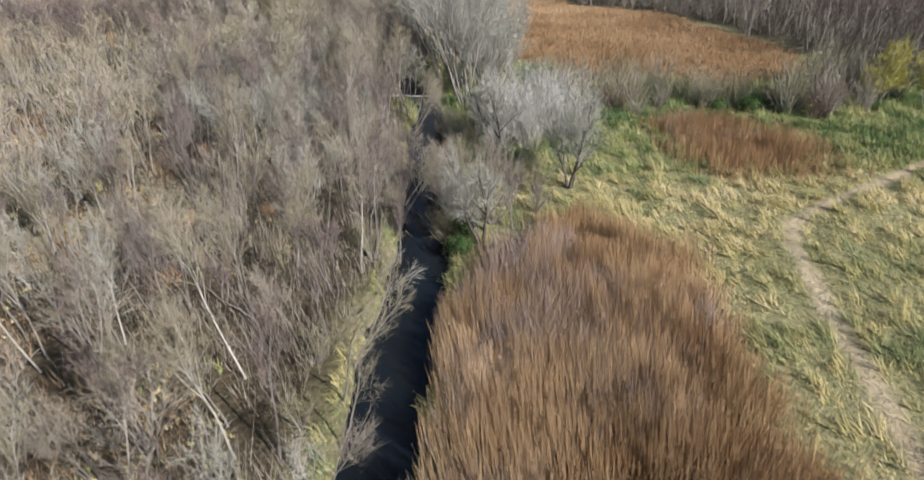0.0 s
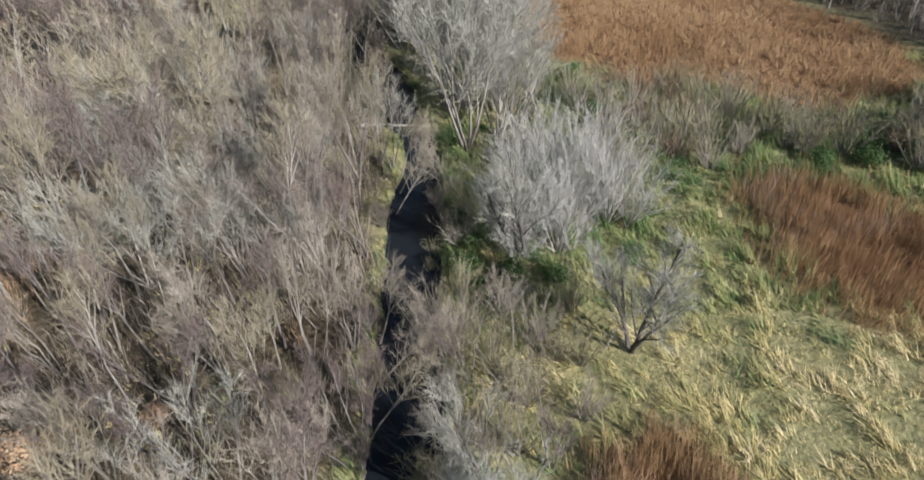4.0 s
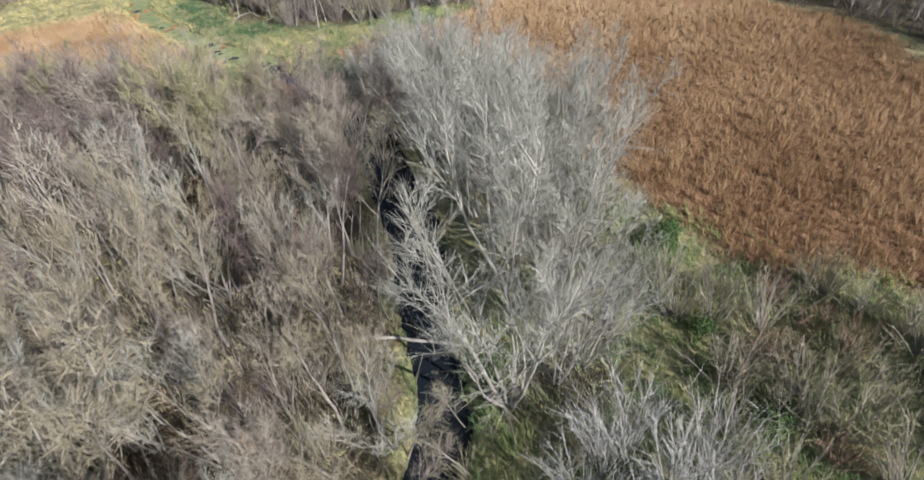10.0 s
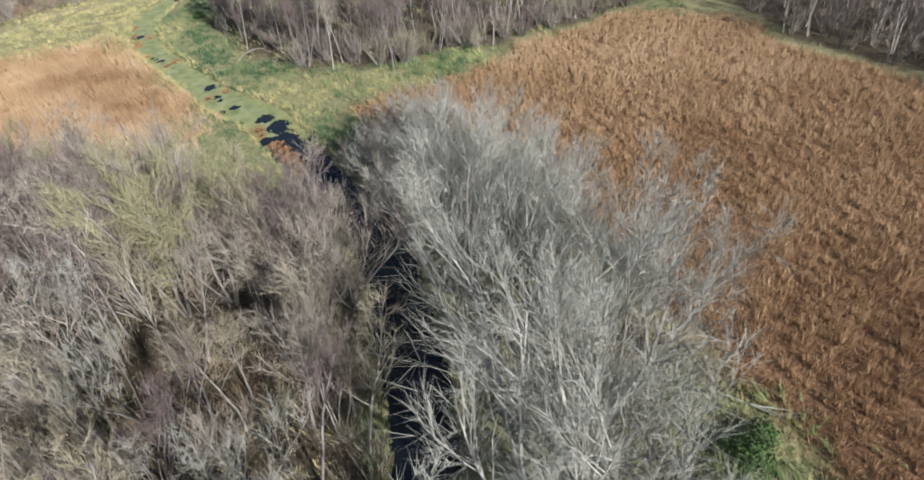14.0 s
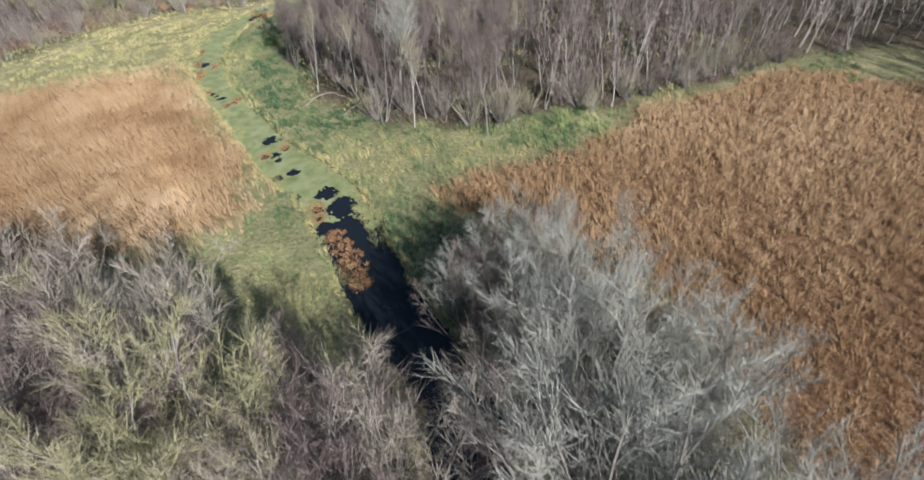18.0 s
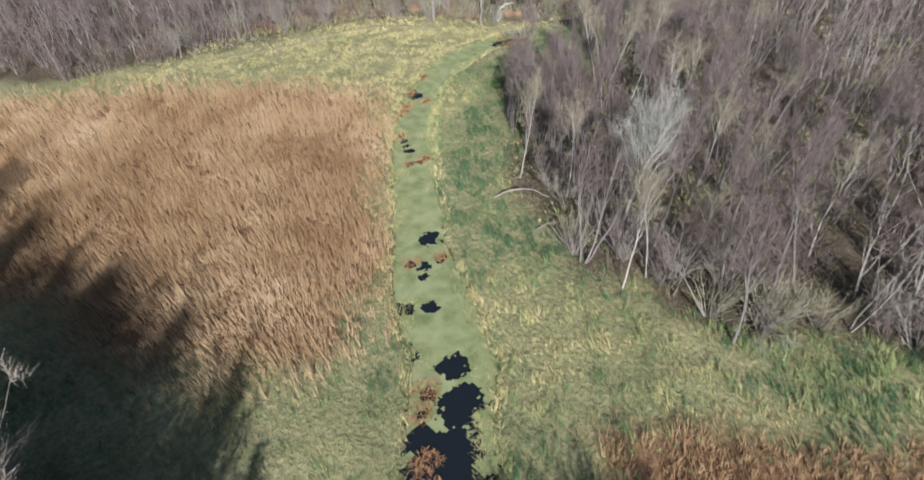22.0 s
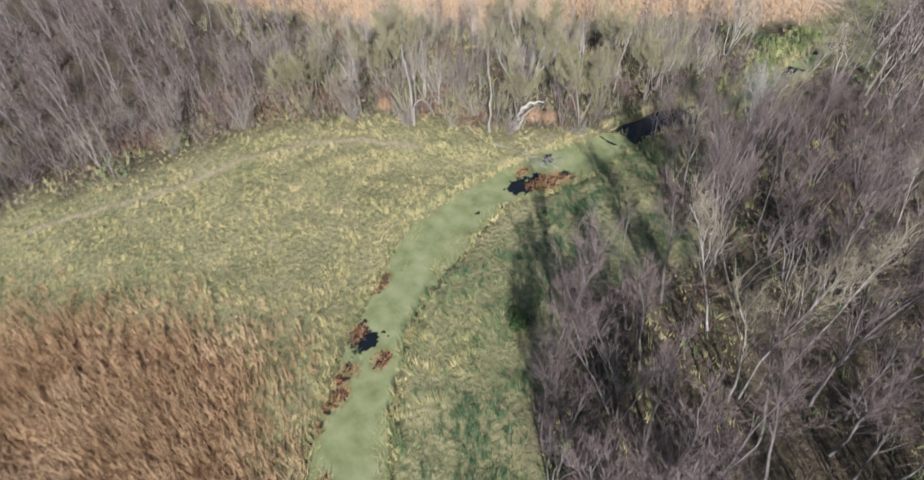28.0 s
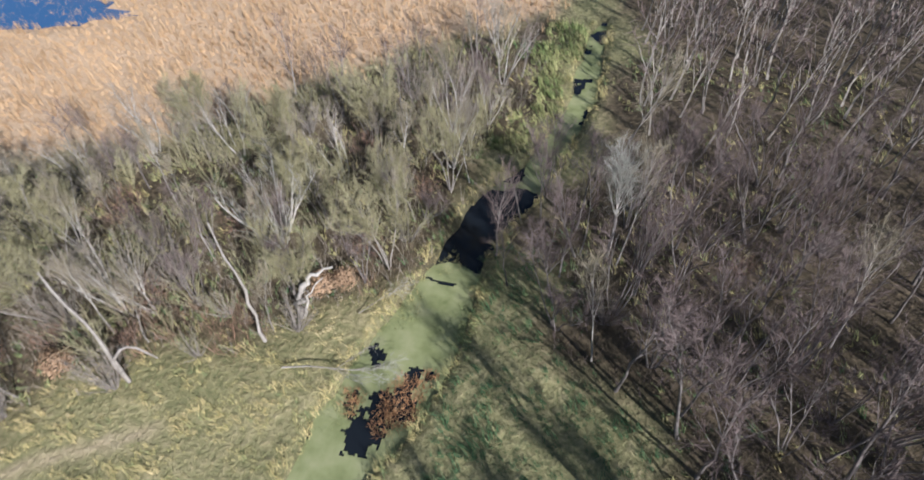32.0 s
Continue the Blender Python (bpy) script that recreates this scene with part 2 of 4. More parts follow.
TWIG_OLIVE = material("olive_twigs", [(0.15, 0.135, 0.065), (0.24, 0.225, 0.125), (0.34, 0.315, 0.20)], scale=0.4)
TWIG_YELLOW = material("yellow_twigs", [(0.25, 0.235, 0.06), (0.36, 0.33, 0.09), (0.45, 0.40, 0.15)], scale=0.4)
TWIG_RED = material("reddish_twigs", [(0.14, 0.085, 0.055), (0.23, 0.14, 0.095), (0.31, 0.21, 0.15)], scale=0.4)
REED = material("dead_reeds", [(0.12, 0.066, 0.033), (0.295, 0.183, 0.092), (0.445, 0.31, 0.175), (0.61, 0.475, 0.315)], attr="tone", transmit=0.15)
GRASS = material("meadow_grass", [(0.05, 0.105, 0.045), (0.162, 0.212, 0.09), (0.37, 0.337, 0.148), (0.52, 0.43, 0.205), (0.60, 0.515, 0.315)], attr="tone", transmit=0.15)
REED_GREY = material("faded_seed_heads", [(0.17, 0.125, 0.105), (0.27, 0.21, 0.18), (0.36, 0.295, 0.26)], scale=0.6)
LUSH = material("lush_grass", [(0.065, 0.12, 0.042), (0.18, 0.235, 0.085), (0.38, 0.375, 0.17), (0.55, 0.48, 0.28)], attr="tone", transmit=0.15)
LITTER = material("fallen_leaves", [(0.16, 0.10, 0.06), (0.30, 0.20, 0.12), (0.42, 0.30, 0.19)], scale=0.5)
WEED_RED = material("red_water_weed", [(0.12, 0.065, 0.035), (0.25, 0.135, 0.065), (0.34, 0.195, 0.09), (0.42, 0.29, 0.16)])
DUCKWEED = material("duckweed", [(0.128, 0.15, 0.058), (0.20, 0.222, 0.10), (0.26, 0.27, 0.14)], by="place", scale=0.9, rough=0.7, bump=0.015)


def ground_material():
    m = bpy.data.materials.new("ground_cover")
    m.use_nodes = True
    n, l = m.node_tree.nodes, m.node_tree.links
    b = n["Principled BSDF"]
    b.inputs["Roughness"].default_value = 0.95
    b.inputs["Specular IOR Level"].default_value = 0.15
    geo = n.new("ShaderNodeNewGeometry")

    def tex(scale, detail=6.0):
        t = n.new("ShaderNodeTexNoise")
        t.inputs["Scale"].default_value, t.inputs["Detail"].default_value = scale, detail
        t.inputs["Roughness"].default_value = 0.65
        l.new(geo.outputs["Position"], t.inputs["Vector"])
        return t.outputs["Fac"]

    big, fine = tex(0.22), tex(2.6)
    wave = n.new("ShaderNodeMix")
    wave.inputs[0].default_value = 0.6
    l.new(big, wave.inputs[2])
    l.new(fine, wave.inputs[3])

    def ramp(colours):
        r = n.new("ShaderNodeValToRGB")
        while len(r.color_ramp.elements) < len(colours):
            r.color_ramp.elements.new(0.5)
        for k, (e, c) in enumerate(zip(r.color_ramp.elements, colours)):
            e.position, e.color = 0.28 + 0.44 * k / (len(colours) - 1), (*c, 1)
        l.new(wave.outputs[0], r.inputs[0])
        return r.outputs[0]

    colour = ramp([(0.065, 0.08, 0.035), (0.21, 0.20, 0.097), (0.40, 0.345, 0.195)])
    # the reed ramp is dark: shadow between the tufts is put into it
    for name, colours in (("reed", [(0.07, 0.04, 0.02), (0.16, 0.09, 0.048), (0.29, 0.18, 0.10)]),
                          ("far_reed", [(0.36, 0.255, 0.155), (0.45, 0.33, 0.21), (0.52, 0.395, 0.265)]),
                          # litter, darkened to hold the shade under the trees
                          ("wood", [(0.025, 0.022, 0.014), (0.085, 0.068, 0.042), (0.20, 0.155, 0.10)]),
                          ("worn", [(0.33, 0.26, 0.16), (0.42, 0.34, 0.22), (0.50, 0.42, 0.29)]),
                          ("mud", [(0.025, 0.022, 0.016), (0.05, 0.045, 0.03), (0.08, 0.07, 0.045)])):
        a = n.new("ShaderNodeAttribute")
        a.attribute_name = name
        mx = n.new("ShaderNodeMix")
        mx.data_type = "RGBA"
        l.new(a.outputs["Fac"], mx.inputs[0])
        l.new(colour, mx.inputs[6])
        l.new(ramp(colours), mx.inputs[7])
        colour = mx.outputs[2]
    l.new(colour, b.inputs["Base Color"])
    bn = n.new("ShaderNodeBump")
    bn.inputs["Strength"].default_value, bn.inputs["Distance"].default_value = 1.0, 0.25
    l.new(fine, bn.inputs["Height"])
    l.new(bn.outputs[0], b.inputs["Normal"])
    return m


def water_material(name, colour, rough):
    m = bpy.data.materials.new(name)
    m.use_nodes = True
    n, l = m.node_tree.nodes, m.node_tree.links
    b = n["Principled BSDF"]
    b.inputs["Base Color"].default_value = (*colour, 1)
    b.inputs["Roughness"].default_value = rough
    b.inputs["IOR"].default_value = 1.33
    b.inputs["Specular IOR Level"].default_value = 0.35
    t = n.new("ShaderNodeTexNoise")
    t.inputs["Scale"].default_value, t.inputs["Detail"].default_value = 2.0, 3.0
    geo = n.new("ShaderNodeNewGeometry")
    l.new(geo.outputs["Position"], t.inputs["Vector"])
    bn = n.new("ShaderNodeBump")
    bn.inputs["Strength"].default_value, bn.inputs["Distance"].default_value = 0.15, 0.05
    l.new(t.outputs["Fac"], bn.inputs["Height"])
    l.new(bn.outputs[0], b.inputs["Normal"])
    return m


GROUND = ground_material()
# reflected sky blue is put into the base colours, strongly in the pond
WATER = water_material("stream_water", (0.010, 0.013, 0.016), 0.07)
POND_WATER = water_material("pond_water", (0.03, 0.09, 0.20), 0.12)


# ---- mesh helpers ----
def mesh_of(name, verts, faces, mat, smooth=False, attrs=None):
    """A mesh from arrays of places and of triangles or quads."""
    verts, faces = np.asarray(verts, np.float32), np.asarray(faces, np.int32)
    me = bpy.data.meshes.new(name)
    k = faces.shape[1]
    me.vertices.add(len(verts))
    me.vertices.foreach_set("co", verts.ravel())
    me.loops.add(faces.size)
    me.loops.foreach_set("vertex_index", faces.ravel())
    me.polygons.add(len(faces))
    me.polygons.foreach_set("loop_start", np.arange(0, faces.size, k, dtype=np.int32))
    me.polygons.foreach_set("use_smooth", np.full(len(faces), smooth))
    for key, values in (attrs or {}).items():
        a = me.attributes.new(key, "FLOAT", "POINT")
        a.data.foreach_set("value", np.asarray(values, np.float32))
    me.materials.append(mat)
    me.update(calc_edges=True)
    me.validate()
    return me


def joined(pieces):
    """Several (verts, triangles) as one."""
    v, f, at = [], [], 0
    for a, b in pieces:
        v.append(a)
        f.append(np.asarray(b) + at)
        at += len(a)
    return np.concatenate(v), np.concatenate(f)


def scatter(x0, x1, y0, y1, step, jitter=1.7, chance=1.0):
    """Points on a shaken grid."""
    gx, gy = np.meshgrid(np.arange(x0, x1, step), np.arange(y0, y1, step))
    x, y = gx.ravel(), gy.ravel()
    x = x + step * jitter * (rng.random(x.size) - 0.5)
    y = y + step * jitter * (rng.random(y.size) - 0.5)
    keep = rng.random(x.size) < chance
    return x[keep], y[keep]


def blades(x, y, z, per, radius, tall, wide, lean, toward=None, tone=None, loose=0.9):
    """Tufts of single pointed blades; toward: the angle to which each tuft lies."""
    n = len(x)
    a = rng.random((n, per)) * 2 * np.pi
    r = radius * np.sqrt(rng.random((n, per)))
    bx, by = x[:, None] + r * np.cos(a), y[:, None] + r * np.sin(a)
    h = np.broadcast_to(np.asarray(tall), (n,))[:, None] * (0.65 + 0.5 * rng.random((n, per)))
    la = a if toward is None else toward[:, None] + loose * (rng.random((n, per)) - 0.5)
    ln = lean * (0.5 + rng.random((n, per)))
    dx, dy, dz = np.sin(ln) * np.cos(la) * h, np.sin(ln) * np.sin(la) * h, np.cos(ln) * h
    fa = rng.random((n, per)) * np.pi
    wx, wy = np.cos(fa) * wide / 2, np.sin(fa) * wide / 2
    bz = np.broadcast_to(z[:, None], bx.shape)
    v = np.stack([np.stack([bx - wx, by - wy, bz], -1), np.stack([bx + wx, by + wy, bz], -1),
                  np.stack([bx + dx, by + dy, bz + dz], -1)], 2).reshape(-1, 3)
    f = np.arange(len(v)).reshape(-1, 3)
    t = np.repeat(np.zeros(n) + 0.5 if tone is None else tone, per * 3)
    return v, f, t


def tube(points, radii, sides):
    """A tapering limb along points."""
    pts = np.array(points, float)
    ax = np.gradient(pts, axis=0)
    ax /= np.linalg.norm(ax, axis=1)[:, None] + 1e-9
    ref = np.where(np.abs(ax[:, 2:3]) > 0.9, np.array([[1.0, 0, 0]]), np.array([[0, 0, 1.0]]))
    u = np.cross(ax, ref)
    u /= np.linalg.norm(u, axis=1)[:, None]
    w = np.cross(ax, u)
    an = np.arange(sides) * 2 * np.pi / sides
    v = pts[:, None] + np.array(radii)[:, None, None] * (np.cos(an)[None, :, None] * u[:, None] + np.sin(an)[None, :, None] * w[:, None])
    f = []
    for k in range(len(pts) - 1):
        for s in range(sides):
            a, b = k * sides + s, k * sides + (s + 1) % sides
            f += [(a, b, b + sides), (a, b + sides, a + sides)]
    return v.reshape(-1, 3), np.array(f)


def grow(r, start, way, length, radius, steps, rise, wander):
    """A bent line of points with radii, from a start along a way that turns upward."""
    p, d = np.array(start, float), np.array(way, float)
    pts, rad = [p.copy()], [radius]
    for k in range(steps):
        d = d + np.array([0, 0, rise]) + wander * r.normal(size=3)
        d /= np.linalg.norm(d)
        p = p + d * length / steps
        pts.append(p.copy())
        rad.append(radius * (1 - 0.8 * (k + 1) / steps))
    return pts, rad


def bare_tree_arrays(seed, tall=10.0, stems=1, spread=0.6, limbs=11, shoots=5, twigs=11, thick=0.13, twig_wide=0.016, first=0.3, sides=5, splay=0.25, loose=0.5, reach=1.0):
    """The stems of a leafless tree, their boughs, which rise in a fan, and their twigs."""
    r = np.random.default_rng(seed)
    trunks, wood, spray = [], [], []
    for s in range(stems):
        a0 = 2 * np.pi * (s + r.random()) / stems
        out = splay * (0.6 + 0.8 * r.random()) if stems > 1 else 0.1 * r.random()
        way = np.array([np.cos(a0) * out, np.sin(a0) * out, 1.0])
        hs = tall * (0.78 + 0.24 * r.random())
        base = np.array([np.cos(a0) * 0.14 * (stems > 1), np.sin(a0) * 0.14 * (stems > 1), -0.3])
        pts, rad = grow(r, base, way / np.linalg.norm(way), hs, thick * (1 if stems == 1 else 0.8), 8, 0.05, 0.085)
        rad[0] *= 1.35
        trunks.append(tube(pts, rad, sides))
        pts = np.array(pts)
        n_limb = max(4, limbs // stems + 1)
        for k in range(n_limb):
            q = first + (0.98 - first) * (k + r.random()) / n_limb
            i = min(int(q * 8), 7)
            p = pts[i] + (pts[i + 1] - pts[i]) * (q * 8 - i)
            a = a0 + (r.random() - 0.5) * 4.2 if stems > 1 else k * 2.4 + r.random()
            w1 = np.array([np.cos(a) * spread, np.sin(a) * spread, 0.62 + 0.5 * r.random()]) + 0.3 * way
            len1 = reach * tall * (0.48 - 0.32 * q) * (0.75 + 0.5 * r.random())
            lp, lr = grow(r, p, w1 / np.linalg.norm(w1), len1, thick * 0.42 * (1.1 - q) + 0.012, 3, 0.1, 0.11)
            wood.append(tube(lp, lr, 3))
            lp = np.array(lp)
            for j in range(shoots):
                q2 = 0.2 + 0.8 * (j + r.random()) / shoots
                i2 = min(int(q2 * 3), 2)
                p2 = lp[i2] + (lp[i2 + 1] - lp[i2]) * (q2 * 3 - i2)
                d2 = lp[i2 + 1] - lp[i2]
                d2 = d2 / np.linalg.norm(d2) + loose * r.normal(size=3) + np.array([0, 0, 0.28])
                d2 /= np.linalg.norm(d2)
                len2 = len1 * (0.34 + 0.34 * r.random()) * (1.15 - 0.35 * q2)
                side = np.cross(d2, r.normal(size=3))
                side /= np.linalg.norm(side)
                other = np.cross(d2, side)
                rr = 0.5 * twig_wide + 0.05 * thick
                spray.append(np.array([p2 - side * rr, p2 + side * rr, p2 + d2 * len2]))
                spray.append(np.array([p2 - other * rr, p2 + other * rr, p2 + d2 * len2]))
                kk = r.random(twigs)
                tp = p2 + d2 * len2 * (0.12 + 0.85 * kk)[:, None]
                td = d2 + 1.1 * loose * r.normal(size=(twigs, 3)) + np.array([0, 0, 0.15])
                td /= np.linalg.norm(td, axis=1)[:, None]
                tl = len2 * (0.4 + 0.4 * r.random(twigs)) + 0.15
                sd = np.cross(td, r.normal(size=(twigs, 3)))
                sd *= twig_wide / 2 / np.linalg.norm(sd, axis=1)[:, None]
                spray += list(np.stack([tp - sd, tp + sd, tp + td * tl[:, None]], 1))
    sv = np.concatenate(spray)
    return trunks, joined(wood), (sv, np.arange(len(sv)).reshape(-1, 3))


def shrub_arrays(seed, tall=3.0, wide=1.6, stems=22, twigs=7, thick=0.03, fine=0.009):
    """A many-stemmed leafless bush: stems and twigs."""
    r = np.random.default_rng(seed)
    wood, spray = [], []
    for s in range(stems):
        a = 2 * np.pi * r.random()
        out = wide / tall * (0.2 + 0.9 * r.random())
        way = np.array([np.cos(a) * out, np.sin(a) * out, 1.0])
        ln = tall * (0.6 + 0.45 * r.random())
        pts, rad = grow(r, (np.cos(a) * 0.25 * r.random(), np.sin(a) * 0.25 * r.random(), -0.15), way / np.linalg.norm(way), ln, thick, 2, 0.02, 0.12)
        wood.append(tube(pts, rad, 3))
        pts = np.array(pts)
        kk = 0.6 + 1.35 * r.random(twigs)
        i = np.minimum(kk.astype(int), 1)
        tp = pts[i] + (pts[i + 1] - pts[i]) * (kk - i)[:, None]
        td = way / np.linalg.norm(way) + 0.55 * r.normal(size=(twigs, 3))
        td /= np.linalg.norm(td, axis=1)[:, None]
        tl = tall * (0.15 + 0.22 * r.random(twigs))
        sd = np.cross(td, r.normal(size=(twigs, 3)))
        sd *= fine / np.linalg.norm(sd, axis=1)[:, None]
        spray += list(np.stack([tp - sd, tp + sd, tp + td * tl[:, None]], 1))
    sv = np.concatenate(spray)
    return joined(wood), (sv, np.arange(len(sv)).reshape(-1, 3))


def placed(arrays, x, y, z, turn, size):
    """Copies of one (verts, triangles) at many places as one."""
    v, f = arrays
    c, s = np.cos(turn)[:, None], np.sin(turn)[:, None]
    k = size[:, None]
    out = np.stack([x[:, None] + k * (c * v[None, :, 0] - s * v[None, :, 1]), y[:, None] + k * (s * v[None, :, 0] + c * v[None, :, 1]), z[:, None] + k * v[None, :, 2]], -1)
    faces = f[None] + (np.arange(len(x)) * len(v))[:, None, None]
    return out.reshape(-1, 3), faces.reshape(-1, 3)


def stuff(name, verts, faces, mat, label, category, attrs=None):
    return tagged(new(name, mesh_of(name, verts, faces, mat, attrs=attrs)), label, category, kind="stuff")


# ---- ground ----
def spaced(a, b, fine, lo, hi):
    mid = np.arange(a, b + fine / 2, fine)
    step, left, right = fine, [], []
    p = a
    while p > lo:
        step *= 1.22
        p -= step
        left.append(p)
    step, p = fine, b
    while p < hi:
        step *= 1.22
        p += step
        right.append(p)
    return np.concatenate([left[::-1], mid, right])


gx, gy = spaced(-98, 40, 0.68, -2600, 2600), spaced(8, 200, 0.68, -2600, 2600)
GX, GY = np.meshgrid(gx, gy)
edge, side_of, along_of = creek(GX, GY)
gz = height(GX, GY, edge)
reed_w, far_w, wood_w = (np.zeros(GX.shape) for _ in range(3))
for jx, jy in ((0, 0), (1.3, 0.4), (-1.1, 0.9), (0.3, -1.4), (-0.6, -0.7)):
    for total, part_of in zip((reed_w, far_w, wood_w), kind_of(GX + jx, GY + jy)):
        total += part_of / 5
worn = np.clip(1.3 - path_distance(GX, GY) / (0.4 + 0.5 * vnoise(GX, GY, 1.7, 35)), 0, 1) + 0.7 * np.clip(1.25 - path_distance(GX, GY, TRAIL_LINE) / 0.4, 0, 1)
mud = np.clip(0.6 - edge, 0, 1)
nx, ny = len(gx), len(gy)
idx = np.arange(nx * ny).reshape(ny, nx)
quads = np.stack([idx[:-1, :-1], idx[:-1, 1:], idx[1:, 1:], idx[1:, :-1]], -1).reshape(-1, 4)
far_away = (np.abs(GX + 30) > 330) | (np.abs(GY - 110) > 330)
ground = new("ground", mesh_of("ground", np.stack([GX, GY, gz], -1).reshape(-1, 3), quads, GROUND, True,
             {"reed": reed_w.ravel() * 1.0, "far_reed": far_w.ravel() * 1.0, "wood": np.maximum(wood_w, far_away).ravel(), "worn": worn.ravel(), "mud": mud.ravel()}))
tagged(ground, "flat marsh ground with shade-darkened litter, dead reeds and grass", "ground", kind="structure")


def ribbon(lo, hi, z, widen):
    """A strip along the stream between two values of its y."""
    pts = []
    for a, b in zip(CK[:-1], CK[1:]):
        for k in np.linspace(0, 1, 6, endpoint=False):
            pts.append(a + k * (b - a))
    pts = np.array([p for p in pts if lo <= p[1] <= hi])
    d = np.gradient(pts[:, :2], axis=0)
    d /= np.linalg.norm(d, axis=1)[:, None]
    nrm = np.stack([d[:, 1], -d[:, 0]], 1)
    cols = np.linspace(-1, 1, 7)
    v = np.concatenate([(pts[:, None, :2] + nrm[:, None] * cols[None, :, None] * (pts[:, None, 2:3] / 2 + widen)), np.full((len(pts), 7, 1), z)], -1)
    i = np.arange(len(pts) * 7).reshape(-1, 7)
    f = np.stack([i[:-1, :-1], i[:-1, 1:], i[1:, 1:], i[1:, :-1]], -1).reshape(-1, 4)
    return v.reshape(-1, 3), f


tagged(new("water", mesh_of("water", *ribbon(-60, 260, -0.36, 1.2), WATER, True)), "dark still stream water between overgrown banks", "water", kind="structure")
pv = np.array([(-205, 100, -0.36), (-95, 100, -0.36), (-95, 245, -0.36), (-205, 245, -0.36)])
tagged(new("pond_water", mesh_of("pond_water", pv, np.array([[0, 1, 2, 3]]), POND_WATER)), "pond water behind tan reeds, sky blue put into its colour", "water", kind="structure")

# open pools and red weed in the duckweed: x, y, radius
POOLS = [(-32.6, 117.9, 1.2), (-30.2, 116.2, 1.7), (-28.4, 114.2, 1.8), (-26.2, 112.2, 2.0), (-24.0, 110.2, 2.2), (-22.4, 108.4, 2.2), (-37.6, 120.5, 0.7), (-38.8, 119.1, 0.75), (-36.3, 116.7, 0.7), (-35.2, 116.6, 0.5),
         (-43.4, 125.8, 1.0), (-41.2, 123.2, 0.7), (-40.4, 122.4, 0.5), (-64.4, 142.5, 1.0), (-65.6, 143.0, 0.6), (-56.4, 134.3, 0.55), (-57.3, 134.8, 0.5), (-55.4, 133.9, 0.5),
         (-67.8, 161.2, 1.2), (-67.2, 162.6, 1.0), (-66.3, 164.4, 0.7), (-68.6, 165.4, 0.7)]
RED = [(-32.5, 115.3, 0.9), (-31.4, 114.2, 0.6), (-28.9, 112.2, 0.8), (-27.6, 111.0, 0.8), (-26.2, 109.8, 0.9), (-25.2, 108.6, 0.9), (-24.2, 107.6, 0.8), (-42.2, 122.7, 0.6), (-41.0, 125.0, 0.6), (-53.0, 133.8, 0.7), (-53.5, 132.2, 0.5), (-58.4, 135.2, 0.6),
       (-61.6, 136.8, 0.6), (-62.3, 138.7, 0.8), (-63.2, 140.2, 0.7), (-65.2, 142.4, 0.7), (-67.8, 146.1, 0.9), (-62.4, 142.4, 0.6), (-66.4, 163.2, 1.1), (-66.9, 162.0, 0.7), (-69.0, 162.6, 0.6), (-65.4, 164.8, 0.5)]
gdx, gdy = np.meshgrid(np.arange(-72, -24, 0.13), np.arange(107, 205, 0.13))
cx, cy = gdx + 0.065, gdy + 0.065
e, _, _ = creek(cx, cy)
cover = e < 0.35
for px, py, pr in POOLS:
    cover &= (np.hypot((cx - px) * 1.25, cy - py) > pr * (0.05 + 0.75 * vnoise(cx, cy, 1.1, 41) + 0.6 * vnoise(cx, cy, 0.35, 42) + 0.55 * vnoise(cx, cy, 0.2, 56)))
for px, py, pr in RED:
    cover &= np.hypot(cx - px, (cy - py) / 1.4) > pr * (0.9 * vnoise(cx, cy, 0.7, 52) + 0.5 * vnoise(cx, cy, 0.3, 53))
cover &= vnoise(cx, cy, 2.2, 43) + 0.4 * vnoise(cx, cy, 0.4, 44) > 0.1
cover &= ~(((cy + 3.0 * vnoise(cx, cy, 1.5, 46) > 173.5) & (cy + vnoise(cx, cy, 1.5, 46) < 181) | (cy > 181) & (vnoise(cx, cy, 1.6, 54) + 0.4 * vnoise(cx, cy, 0.5, 55) < 0.5)) | ((cx > -31) & (cy < 114) & (vnoise(cx, cy, 1.0, 45) < 0.75)))
c = np.stack([gdx, gdy], -1)[cover]
n = len(c)
dv = np.zeros((n, 4, 3))
for k, (ax, ay) in enumerate(((0, 0), (0.13, 0), (0.13, 0.13), (0, 0.13))):
    dv[:, k, 0], dv[:, k, 1] = c[:, 0] + ax, c[:, 1] + ay
dv[..., 2] = -0.33 + 0.015 * vnoise(dv[..., 0], dv[..., 1], 0.8, 47)
stuff("duckweed", dv.reshape(-1, 3), np.arange(n * 4).reshape(-1, 4), DUCKWEED, "mat of pale green duckweed floating on the stream", "duckweed")
for px, py, pr in RED:
    m = int(115 * pr * pr)
    a, r = rng.random(m) * 2 * np.pi, pr * np.sqrt(rng.random(m))
    v, f, _ = blades(px + r * np.cos(a), py + r * np.sin(a) * 1.4, np.full(m, -0.33), 5, 0.14, 0.34, 0.045, 0.9)
    tagged(new("water_weed", mesh_of("water_weed", v, f, WEED_RED)), "clump of rust-red dead water weed in the duckweed", "water weed", "weed clumps")

